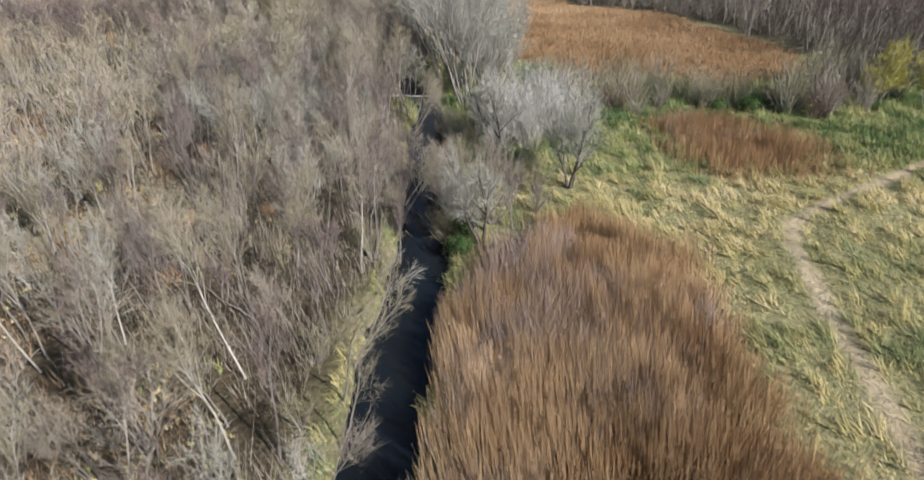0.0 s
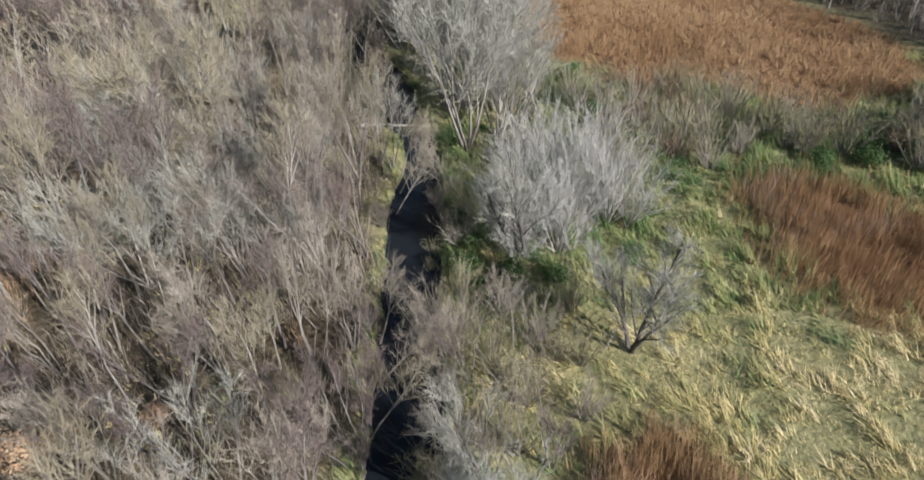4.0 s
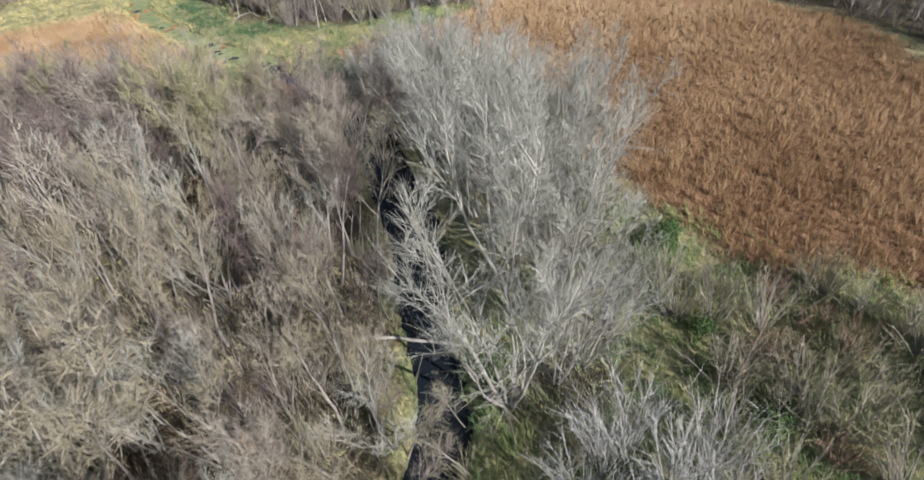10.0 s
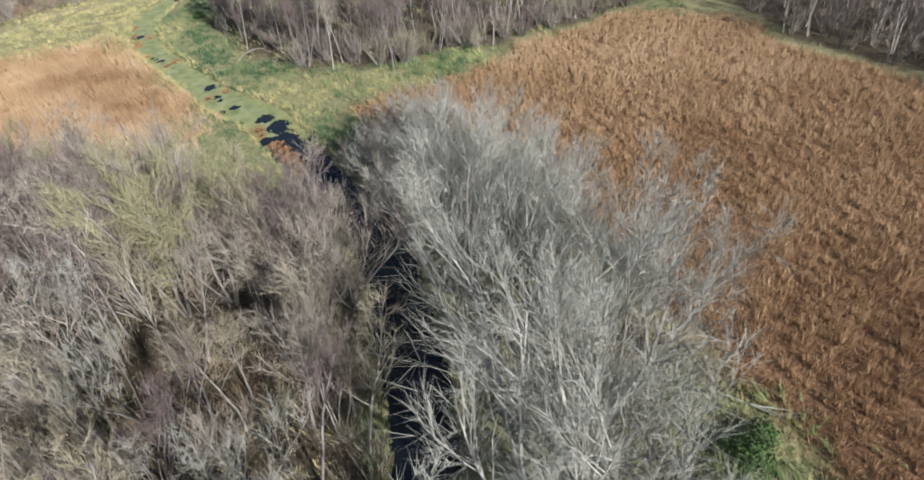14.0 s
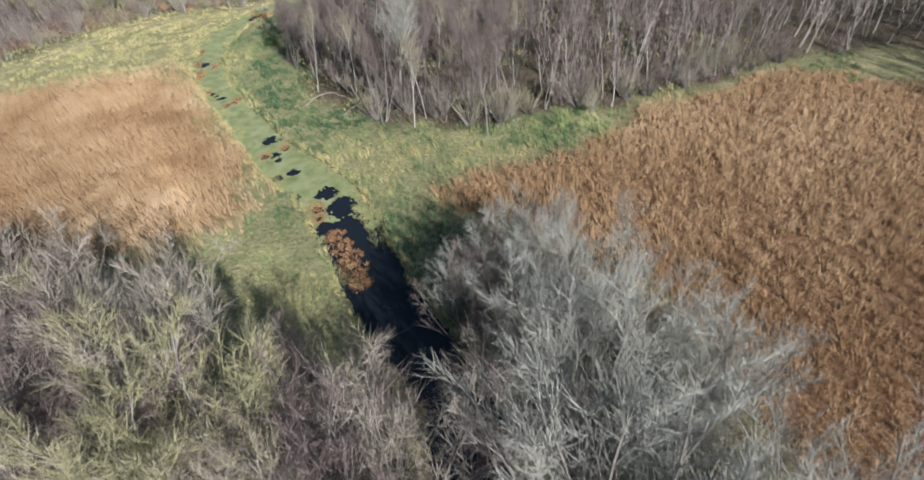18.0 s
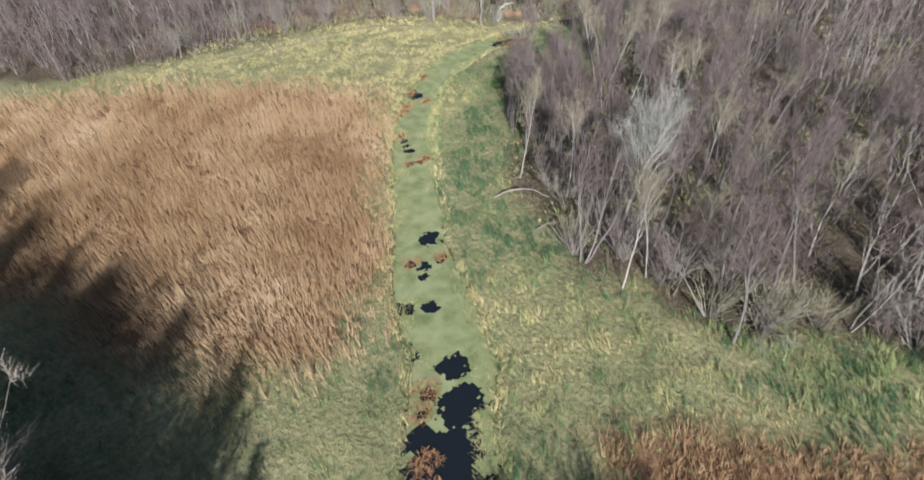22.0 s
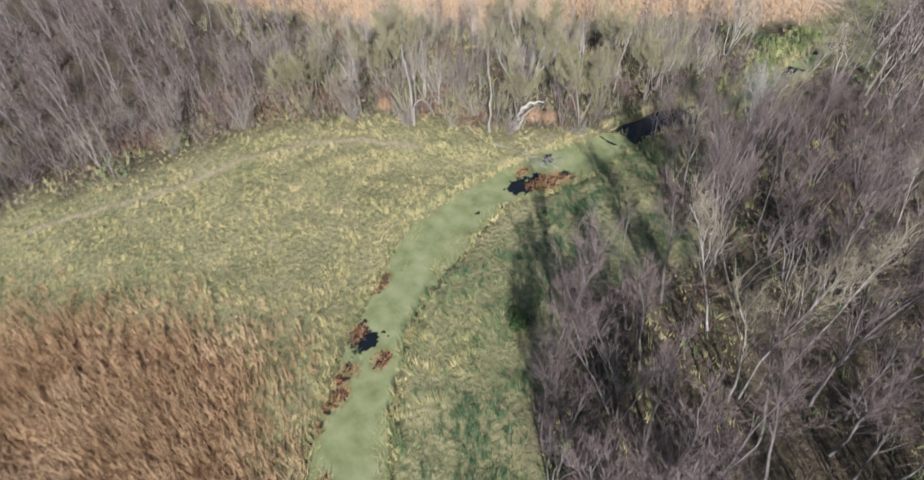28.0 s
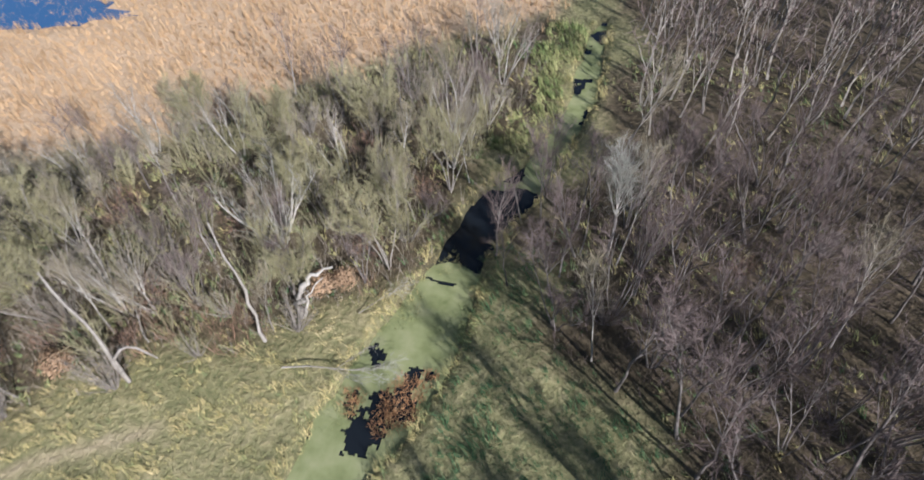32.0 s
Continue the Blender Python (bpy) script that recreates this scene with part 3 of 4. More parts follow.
# sedge that leans out of the banks over the weed
x, y = scatter(-74, -24, 107, 174, 0.3)
e = creek(x, y)[0]
k = (e > -1.1) & (e < 0.3) & (vnoise(x, y, 1.5, 48) + 0.5 * vnoise(x, y, 0.5, 49) + 0.35 * e > 0.62)
x, y = x[k], y[k]
v, f, t = blades(x, y, np.full(x.size, -0.4), 6, 0.16, 0.35 + 0.5 * vnoise(x, y, 1.1, 50), 0.035, 0.9, tone=0.12 + 0.65 * vnoise(x, y, 2.5, 51))
stuff("sedge", v, f, GRASS, "straw and green sedge hanging out over the stream's edge", "sedge", {"tone": t})

# ---- reeds and grass ----
def clear(x, y, gap=0.35):
    return creek(x, y)[0] > gap


def reed_field(name, box, poly, step, tall, wide, label, seed, low, high, lean=0.22, per=5, gaps=0.34, mixed=1.2, pale=lambda x, y: 0.0):
    x, y = scatter(*box, step)
    k = inside(x + mixed * rng.normal(size=x.size), y + mixed * rng.normal(size=x.size), poly) & clear(x, y)
    x, y = x[k], y[k]
    k = vnoise(x, y, 1.1, seed + 2) + 0.5 * vnoise(x, y, 3.5, seed + 3) > gaps
    x, y = x[k], y[k]
    tone = low + (high - low) * np.clip(0.75 * vnoise(x, y, 7, seed) + 0.5 * vnoise(x, y, 1.8, seed + 1) - 0.1, 0, 1) + pale(x, y)
    th = tall * (0.35 + 0.6 * vnoise(x, y, 2.4, seed + 4) + 0.6 * vnoise(x, y, 0.8, seed + 6))
    lying = 2.6 + 2 * vnoise(x, y, 9, seed + 5)
    v, f, t = blades(x, y, height(x, y) - 0.05, per, 0.2, th, wide, lean, toward=lying, tone=tone, loose=3.2)
    return stuff(name, v, f, REED, label, "reeds", {"tone": t})


reed_field("reeds", (-2, 18, 2, 46), REED_A, 0.19, 1.9, 0.03, "dense stand of tall red-brown dead reeds by the stream", 51, 0.16, 1.0, per=5, lean=0.17, mixed=0.7)
reed_field("reeds", (17, 38, 42, 62), REED_A2, 0.24, 1.6, 0.035, "patch of russet dead reeds in the wet meadow", 61, -0.05, 0.45, per=5, lean=0.17, mixed=1.5)
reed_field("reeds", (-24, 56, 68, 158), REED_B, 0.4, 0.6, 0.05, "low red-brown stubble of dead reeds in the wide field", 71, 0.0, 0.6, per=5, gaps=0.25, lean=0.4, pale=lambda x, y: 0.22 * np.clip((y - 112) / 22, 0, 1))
x, y = scatter(-24, 56, 68, 158, 0.74, 1.8, 0.9)
k = inside(x, y, REED_B) & clear(x, y)
x, y = x[k], y[k]
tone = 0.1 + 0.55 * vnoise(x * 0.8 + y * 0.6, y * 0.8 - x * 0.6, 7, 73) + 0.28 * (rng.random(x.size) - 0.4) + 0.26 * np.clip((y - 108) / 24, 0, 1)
tall = (0.55 + 0.75 * rng.random(x.size)) * (0.75 + 0.5 * vnoise(x * 0.8 + y * 0.6, y * 0.8 - x * 0.6, 5, 74))
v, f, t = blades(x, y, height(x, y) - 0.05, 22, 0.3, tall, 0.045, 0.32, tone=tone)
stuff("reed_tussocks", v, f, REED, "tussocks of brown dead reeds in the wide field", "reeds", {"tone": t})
reed_field("reeds", (-102, -36, 93, 142), REED_C, 0.26, 1.1, 0.04, "tawny field of dead reeds beside the stream", 81, 0.1, 1.1, per=6, gaps=0.3, lean=0.25, mixed=2.4)
reed_field("reeds", (-135, -60, 160, 212), REED_T, 0.6, 0.9, 0.09, "far pale tan reed bed round the pond", 91, 0.62, 0.8, per=4, gaps=0.0)


def meadow(name, box, keep, step, tall, wide, lean, label, seed, low, high, per=5, dim=lambda x, y: 0.0, mat=GRASS, gaps=0.0):
    x, y = scatter(*box, step)
    k = keep(x, y) & clear(x, y, 0.15) & (path_distance(x, y) > 0.3 + 0.3 * vnoise(x, y, 1.7, 35) + 0.25 * rng.random(x.size)) & (path_distance(x, y, TRAIL_LINE) > 0.4 + 0.3 * rng.random(x.size))
    x, y = x[k], y[k]
    k = vnoise(0.8 * x + 0.6 * y, 0.8 * y - 0.6 * x, 0.8, seed + 5) + 0.25 * rng.random(x.size) > gaps
    x, y = x[k], y[k]
    tone = low + (high - low) * np.clip(0.8 * vnoise(x, y, 6, seed) + 0.9 * vnoise(x, y, 1.2, seed + 1) - 0.35, 0, 1)
    tone = tone - dim(x, y) + 0.13 * rng.normal(size=x.size) - 0.4 * (rng.random(x.size) < 0.09)
    tuft = np.clip(2.0 * vnoise(x, y, 0.9, seed + 2) - 0.4, 0.25, 1.3)
    v, f, t = blades(x, y, height(x, y) - 0.05, per, 0.16, tall * tuft, wide, lean, toward=2.0 + 1.6 * vnoise(x, y, 7, seed + 3) + 0.75 * rng.normal(size=x.size), tone=tone)
    return stuff(name, v, f, mat, label, "grass", {"tone": t})


def open_land(x, y):
    reed, far, wood = kind_of(x + 1.5 * rng.normal(size=x.size), y + 1.5 * rng.normal(size=x.size))
    return ~(reed | far | wood)


meadow("grass", (0, 66, 8, 86), lambda x, y: open_land(x, y) & (creek(x, y)[1] > 0) & ((y < 47) | (vnoise(x, y, 1.9, 109) > 0.62)), 0.29, 1.1, 0.05, 0.85, "tussocky meadow of straw and green grass crossed by a path", 101, 0.3, 1.15, 6, gaps=0.42, dim=lambda x, y: 0.5 * np.clip((y - 44) / 8, 0, 1) + 0.5 * np.clip(3 * vnoise(x, y, 2.6, 107) - 1.3, 0, 1) - 0.35 * np.clip(4 * vnoise(x, y, 1.7, 108) - 2.4, 0, 1))
meadow("grass", (0, 66, 42, 86), lambda x, y: open_land(x, y) & (creek(x, y)[1] > 0) & (y + 6 * vnoise(x, y, 4, 103) > 47), 0.3, 1.2, 0.06, 0.6, "rank green grass in tall tufts in the wet meadow", 104, -0.38, 0.9, 6, mat=LUSH)
meadow("grass", (-100, -18, 96, 170), lambda x, y: open_land(x, y) & (creek(x, y)[1] < 0), 0.33, 0.52, 0.035, 0.7, "pale yellow-green meadow beside the stream", 111, 0.6, 1.08, 7, dim=lambda x, y: 0.36 * np.clip((120 - y) / 4, 0, 1) + 0.24 * np.clip(np.hypot(x + 70, y - 160) / 26 - 0.35, 0, 1) + 0.25 * np.clip(3 * vnoise(x, y, 5, 117) - 1.5, 0, 1))
meadow("grass", (-64, 20, 105, 175), lambda x, y: open_land(x, y) & (creek(x, y)[1] > 0), 0.36, 0.75, 0.045, 0.65, "green and straw grass between stream and woods", 121, -0.28, 0.7, 7, dim=lambda x, y: 0.2 * (y > 150) + 0.5 * np.clip(3 * vnoise(x, y, 6, 127) - 1.1, 0, 1))
meadow("bank_grass", (-10, 4, 6, 100), lambda x, y: (creek(x, y)[0] < 0.5 + 1.6 * vnoise(x, y, 5, 133)), 0.24, 0.7, 0.05, 0.8, "yellow-green grass hanging over the stream banks", 131, -0.1, 0.62)
meadow("bank_grass", (-72, -6, 80, 205), lambda x, y: (creek(x, y)[0] < 0.9), 0.27, 0.7, 0.038, 0.75, "straw-coloured grass along the stream banks", 141, 0.3, 0.92)
meadow("grass", (-60, -5, 6, 98), lambda x, y: inside(x, y, WOOD_L) & (vnoise(x, y, 7, 151) > 0.5), 0.55, 0.6, 0.07, 0.8, "thin olive grass on the woodland floor", 152, 0.1, 1.1)
meadow("grass", (-98, 10, 130, 200), lambda x, y: (inside(x, y, WOOD_2) | inside(x, y, WOOD_F)) & ((vnoise(x, y, 8, 161) > 0.45) | (x < -64)), 0.6, 0.7, 0.08, 0.7, "green and straw grass under the bare trees", 162, 0.0, 0.65)
meadow("grass", (-72, -58, 183, 204), lambda x, y: inside(x, y, [(-66, 183), (-61, 184), (-60, 204), (-64, 204)]), 0.3, 0.8, 0.07, 0.5, "bright green grass on the stream bank", 165, 0.1, 0.9, mat=LUSH)
meadow("grass", (-24, -5, 129, 141), lambda x, y: inside(x, y, [(-22, 131), (-14, 131), (-7, 136), (-11, 139.5), (-20, 135)]), 0.3, 0.7, 0.05, 0.6, "bright green grass beside the reed field", 167, 0.0, 0.8, mat=LUSH)
meadow("grass", (-14, 14, 62, 114), lambda x, y: inside(x, y, WOOD_R), 0.4, 0.6, 0.06, 0.7, "green grass under the bank trees", 171, -0.1, 0.8)


def brush(name, box, keep, step, tall, mat, label, seed):
    """Thin upright stems of undergrowth."""
    x, y = scatter(*box, step)
    k = keep(x, y) & clear(x, y, 0.3)
    x, y = x[k], y[k]
    k = vnoise(x, y, 3, seed) > 0.3
    x, y = x[k], y[k]
    v, f, _ = blades(x, y, height(x, y) - 0.05, 4, 0.3, tall * (0.4 + vnoise(x, y, 4, seed + 1)), 0.03, 0.3)
    return stuff(name, v, f, mat, label, "undergrowth")


brush("undergrowth", (-70, -4, 6, 98), lambda x, y: inside(x, y, WOOD_L) & (vnoise(x, y, 9, 183) > 0.42), 0.55, 2.4, TWIG, "grey-brown bare undergrowth stems in the wood", 181)
brush("undergrowth", (-60, -4, 6, 98), lambda x, y: inside(x, y, WOOD_L) & (vnoise(x, y, 9, 183) < 0.4), 0.5, 1.3, LITTER, "rusty dead bracken and leaf litter in the wood", 186)
brush("undergrowth", (-64, 12, 130, 190), lambda x, y: inside(x, y, WOOD_2) & ((y < 178) | clear(x, y, 3.0)), 0.85, 1.5, TWIG_MAUVE, "dull mauve bare undergrowth among the trees", 191)
brush("undergrowth", (-108, -62, 115, 196), lambda x, y: inside(x, y, WOOD_F) & ((y < 178) | clear(x, y, 3.0)), 0.65, 2.0, TWIG, "bare undergrowth stems at the wood's edge", 201)
brush("undergrowth", (-106, -66, 122, 172), lambda x, y: inside(x, y, [(-99, 124), (-96, 138), (-94, 149), (-85, 159), (-76, 164.5), (-70, 168), (-71, 171), (-78, 169), (-89, 163), (-99, 153), (-104, 126)]) & (vnoise(x, y, 5, 205) > 0.35), 0.5, 1.7, TWIG_RED, "russet brush along the edge of the far wood", 206)
brush("undergrowth", (-14, 28, 40, 114), lambda x, y: inside(x, y, WOOD_R) | inside(x, y, [(0, 42), (6, 43), (9, 52), (14, 60), (26, 62), (26, 76), (12, 78), (2, 66)]), 0.55, 1.6, TWIG_OLIVE, "olive bare undergrowth by the stream", 211)

brush("faded_stems", (-2, 17, 2, 40), lambda x, y: inside(x, y, REED_A) & (vnoise(x, y, 5, 221) > 0.06 * (x - 2)), 0.3, 2.3, REED_GREY, "greyish mauve faded stems among the red-brown reeds", 222)
brush("faded_stems", (18, 38, 48, 62), lambda x, y: inside(x, y, REED_A2) & (y - 0.2 * x > 46.5), 0.4, 2.0, REED_GREY, "greyish mauve faded stems behind the russet reeds", 224)

# ---- trees ----
def tree_model(seed, name, label, group, bark, twig, **how):
    trunks, boughs, spray = bare_tree_arrays(seed, **how)
    root = tagged(new(name), label, "tree", group)
    for t in trunks:
        new("trunk", mesh_of("trunk", *t, bark, True)).parent = root
    crown = new("crown", mesh_of("crown", *spray, twig))
    crown.parent = root
    new("branchwork", mesh_of("branchwork", *boughs, bark, True)).parent = crown
    return root


class Model:
    """A first tree, placed when first used, and copied after that."""

    def __init__(self, make):
        self.make, self.first = make, None

    def put(self, m):
        if self.first is None:
            self.first = self.make()
            self.first.matrix_basis = m
            return self.first
        keep = self.first.matrix_basis.copy()
        self.first.matrix_basis = Matrix.Identity(4)
        ob = copy_thing(self.first, m)
        self.first.matrix_basis = keep
        return ob


def stand(x, y, turn=0.0, size=1.0, tilt=(0, 0)):
    z = float(height(np.array([x]), np.array([y]))[0])
    return pose(x, y, z, tilt[0], tilt[1], turn) @ Matrix.Scale(size, 4)


GREY_DIM = [Model(lambda k=k: tree_model(310 + k, "bare_tree", "leafless dull mauve-grey woodland tree", "woodland trees", BARK_DIM, TWIG_MAUVE, tall=10, spread=0.5 + 0.12 * k, limbs=14, shoots=5, thick=0.1, twigs=13, twig_wide=0.016, first=0.45, reach=0.82)) for k in range(3)]
GREY = [Model(lambda k=k: tree_model(300 + k, "bare_tree", ("leafless grey-brown woodland tree with fine twigs" if k < 2 else "leafless tan-twigged woodland tree"), "woodland trees", BARK, TWIG if k < 2 else TWIG_TAN, tall=10, spread=0.5 + 0.12 * (k % 3), limbs=14, shoots=5, thick=0.11, twigs=14, twig_wide=0.017, first=0.42, reach=0.85)) for k in range(4)]
POLE = [Model(lambda k=k: tree_model(320 + k, "slender_tree", "slender leafless tree with a thin pale trunk", "woodland trees", BARK_PALE, TWIG_TAN, tall=11, spread=0.35, limbs=10, thick=0.07, first=0.5, twigs=16, twig_wide=0.017, reach=0.85)) for k in range(2)]
CLUMP = [Model(lambda k=k: tree_model(330 + k, "many_stemmed_tree", "many-stemmed leafless tree with upright grey limbs", "woodland trees", BARK_DIM, TWIG_MAUVE, tall=9.5, stems=4, limbs=20, shoots=5, twigs=11, twig_wide=0.016, spread=0.45, thick=0.085, splay=0.26, first=0.45, reach=0.75)) for k in range(3)]
CLUMP_GREY = [Model(lambda k=k: tree_model(326 + k, "many_stemmed_tree", "many-stemmed leafless tree with pale grey twigs", "woodland trees", BARK, (TWIG, TWIG_PALE)[k], tall=9.5, stems=4, limbs=20, shoots=5, twigs=13, twig_wide=0.017, spread=0.45, thick=0.085, splay=0.28, first=0.4, reach=0.85)) for k in range(2)]
PALE_CLUMP = [Model(lambda k=k: tree_model(335 + k, "many_stemmed_tree", "leafless tree with several pale upright trunks", "woodland trees", BARK_PALE, TWIG, tall=9.5, stems=4, limbs=18, shoots=4, twigs=12, spread=0.42, thick=0.13, splay=0.34, first=0.35, twig_wide=0.016)) for k in range(2)]
DENSE = [Model(lambda k=k: tree_model(380 + k, "bare_willow", ("dense leafless thicket willow at the wood edge" if k < 2 else "dense thicket willow with olive twigs at the wood edge"), "woodland trees", BARK, (TWIG_MAUVE, TWIG, TWIG_OLIVE)[k], tall=9, stems=6, limbs=36, shoots=6, twigs=12, twig_wide=0.022, spread=0.5, thick=0.075, first=0.2, splay=0.36)) for k in range(3)]
WILLOW = [Model(lambda k=k: tree_model(340 + k, "bare_willow", "broad leafless willow with silvery grey twigs on the bank", "bank willows", BARK, TWIG_PALE, tall=11.5, stems=5, limbs=34, shoots=7, twigs=16, spread=0.6, thick=0.13, twig_wide=0.019, first=0.2, splay=0.42)) for k in range(3)]
LEANER = [Model(lambda k=k: tree_model(390 + k, "leaning_willow", "pale bare willow leaning out over the stream", "bank willows", BARK_PALE, TWIG_PALE, tall=11, stems=2, limbs=18, shoots=6, twigs=9, spread=0.5, thick=0.13, twig_wide=0.014, first=0.55, splay=0.16)) for k in range(2)]
# the dark bark stands in for stems in shade
DARK = [Model(lambda k=k: tree_model(350 + k, "bare_tree", "leafless tree in the wet meadow, shade put into its dark bark", "meadow trees", BARK_DARK, TWIG_PALE, tall=9, stems=3, limbs=36, shoots=7, twigs=18, twig_wide=0.022, spread=0.75, thick=0.22, splay=0.4, first=0.2)) for k in range(2)]
SILVER = Model(lambda: tree_model(361, "bare_tree", "tall leafless tree with a whitish trunk and pale crown", "pale trees", BARK_PALE, TWIG_PALE, tall=14, limbs=30, shoots=6, twigs=16, spread=0.55, thick=0.2, first=0.42, twig_wide=0.018, reach=0.95))
FAN = Model(lambda: tree_model(363, "many_stemmed_tree", "fan of pale bare trunks rising from one stool", "pale trees", BARK_PALE, TWIG_PALE, tall=8.5, stems=8, limbs=32, shoots=3, twigs=6, spread=0.3, thick=0.15, first=0.4, splay=0.5, twig_wide=0.016))
OLIVE = [Model(lambda k=k: tree_model(366 + k, "bare_willow", "bushy willow with olive-yellow twigs at the wood edge", "woodland trees", BARK, TWIG_OLIVE, tall=11, stems=4, limbs=36, shoots=6, twigs=22, twig_wide=0.022, spread=0.75, thick=0.1, first=0.4, splay=0.22, reach=0.8)) for k in range(2)]
OAK = [Model(lambda k=k: tree_model(395 + k, "bare_oak", "broad crooked bare oak with tan limbs", "woodland trees", BARK_PALE, TWIG_TAN, tall=9, stems=2, limbs=34, shoots=7, twigs=14, twig_wide=0.026, spread=1.0, thick=0.2, first=0.2, splay=0.4, loose=0.6)) for k in range(2)]
YELLOW = Model(lambda: tree_model(371, "willow", "yellow-twigged willow beside the dark wood", "meadow trees", BARK, TWIG_YELLOW, tall=8.5, stems=4, limbs=28, shoots=6, twigs=14, spread=0.7, thick=0.13, twig_wide=0.075, first=0.15, splay=0.4))

# trees that stand out
for x, y, turn, size, model in ((1.5, 66.2, 20, 1.3, WILLOW[0]), (4.4, 80.4, 80, 1.3, WILLOW[1]), (-3.6, 90.6, 200, 1.3, WILLOW[2]), (-8.4, 102, 140, 0.95, WILLOW[0]), (4.6, 74.0, 260, 1.3, WILLOW[2]), (-6.0, 96.4, 320, 1.15, WILLOW[1]),
                                (4.8, 51.6, 0, 0.85, DARK[0]), (9.6, 43.2, 70, 0.8, DARK[1]), (1.8, 34.4, 30, 0.75, DARK[0]), (-14, 52, 10, 0.75, WILLOW[0]), (-18.5, 49.5, 100, 0.8, WILLOW[1]),
                                (-10.5, 55.5, 200, 0.75, WILLOW[2]), (-21, 56.5, 300, 0.85, WILLOW[0]), (-9.4, 50.4, 60, 0.65, WILLOW[1]), (-32.3, 136.6, 0, 1.0, SILVER),
                                (48.5, 63, 0, 0.64, YELLOW), (51.5, 66, 140, 0.7, YELLOW), (46, 61.5, 60, 0.5, YELLOW), (53.5, 62.5, 230, 0.6, YELLOW),
                                (-20.6, 60.6, 0, 1.3, OAK[0]), (-24.6, 64.0, 120, 1.1, OAK[1]), (-17.6, 58.0, 240, 0.9, OAK[1]),
                                (-22.4, 89.0, 0, 1.3, OLIVE[0]), (-25.4, 87.6, 90, 1.2, OLIVE[1]), (-40.0, 92.0, 150, 1.05, OLIVE[1]), (-46.5, 93.5, 40, 0.95, OLIVE[0]),
                                (-77.2, 171.6, 0, 0.78, FAN), (-56.8, 175.2, 120, 0.6, SILVER)):
    model.put(stand(x, y, turn, size))
# bank trees that lean over the water
for x, y, turn, size, lean, model in ((1.6, 74.0, 30, 1.45, -21, LEANER[0]), (2.0, 73.2, 160, 1.45, -9, LEANER[1]), (1.2, 76.6, 80, 1.4, -15, LEANER[0]), (-1.6, 84.4, 200, 1.15, -15, LEANER[1]), (-6.0, 92.0, 120, 1.05, -20, LEANER[0]),
                                      (-11.0, 98.0, 10, 0.9, -18, CLUMP_GREY[0]), (-12.6, 101.6, 100, 0.85, -14, CLUMP[0]), (-14.6, 104.6, 220, 0.75, -12, CLUMP_GREY[1]), (-8.6, 94.6, 300, 0.95, -18, CLUMP[1]),
                                      (-14.6, 95.6, 60, 0.85, 16, CLUMP[2]), (-13.2, 92.6, 170, 0.9, 18, CLUMP[0])):
    model.put(stand(x, y, 0, size, (0, lean)) @ pose(0, 0, 0, 0, 0, turn))


def plant(poly, box, step, models, sizes, keep=None, gap=0.7):
    x, y = scatter(*box, step, 1.0)
    k = inside(x, y, poly, 1.0) & clear(x, y, gap)
    if keep is not None:
        k &= keep(x, y)
    for px, py in zip(x[k], y[k]):
        model = models[int(rng.integers(len(models)))]
        model.put(stand(float(px), float(py), float(rng.random() * 360), float(sizes[0] + (sizes[1] - sizes[0]) * rng.random()), (float(rng.normal() * 4), float(rng.normal() * 4))))


plant(WOOD_L, (-27, -4, 10, 50), 2.9, GREY + POLE + CLUMP_GREY + CLUMP[:1] + [GREY_DIM[0]], (0.55, 0.95))
plant(WOOD_L, (-27, -4, 50, 90), 3.2, GREY + POLE[:1] + CLUMP_GREY + CLUMP[:1] + [GREY_DIM[0]], (0.8, 1.2), keep=lambda x, y: np.hypot(x + 23, y - 88) > 4)
plant(WOOD_L, (-66, -36, 87, 95), 3.2, [DENSE[0], DENSE[1], CLUMP[1], GREY_DIM[0]], (1.1, 1.4))
plant([(-15.2, 92), (-17.6, 96.4), (-25, 96.6), (-27.5, 93.5)], (-28, -15, 91, 97), 2.3, [DENSE[0], CLUMP[2], GREY_DIM[1]], (0.75, 0.95), gap=0.2)
plant([(-44, 90), (-28, 90), (-27, 93.4), (-45, 94)], (-46, -26, 90, 94.5), 2.4, [DENSE[0], DENSE[1]], (1.1, 1.35))
plant(WOOD_L, (-36, -12, 88, 93), 2.7, [DENSE[0], CLUMP[1], DENSE[1], CLUMP[0]], (1.1, 1.35), keep=lambda x, y: np.hypot(x + 23, y - 88) > 4)
plant([(-56, 152), (-50, 143), (-44, 136), (-36, 134), (-36, 138), (-44, 141), (-53, 156)], (-58, -34, 133, 158), 4.0, DENSE[:2], (0.4, 0.65))
plant([(-8, 95), (-5, 95), (-13, 113), (-17, 107)], (-18, -4, 94, 114), 3.4, DENSE[:2], (0.6, 0.85), gap=0.3)
plant([(-4.8, 35), (-3.4, 35), (-3.4, 47), (-4.8, 47)], (-5.5, -3, 35, 48), 1.7, GREY + CLUMP, (0.6, 0.85), gap=0.2)
plant([(-5.4, 58), (-4, 58), (-4.6, 70), (-6.4, 70)], (-7, -3, 58, 71), 2.5, GREY + CLUMP, (0.6, 0.9), gap=0.2)
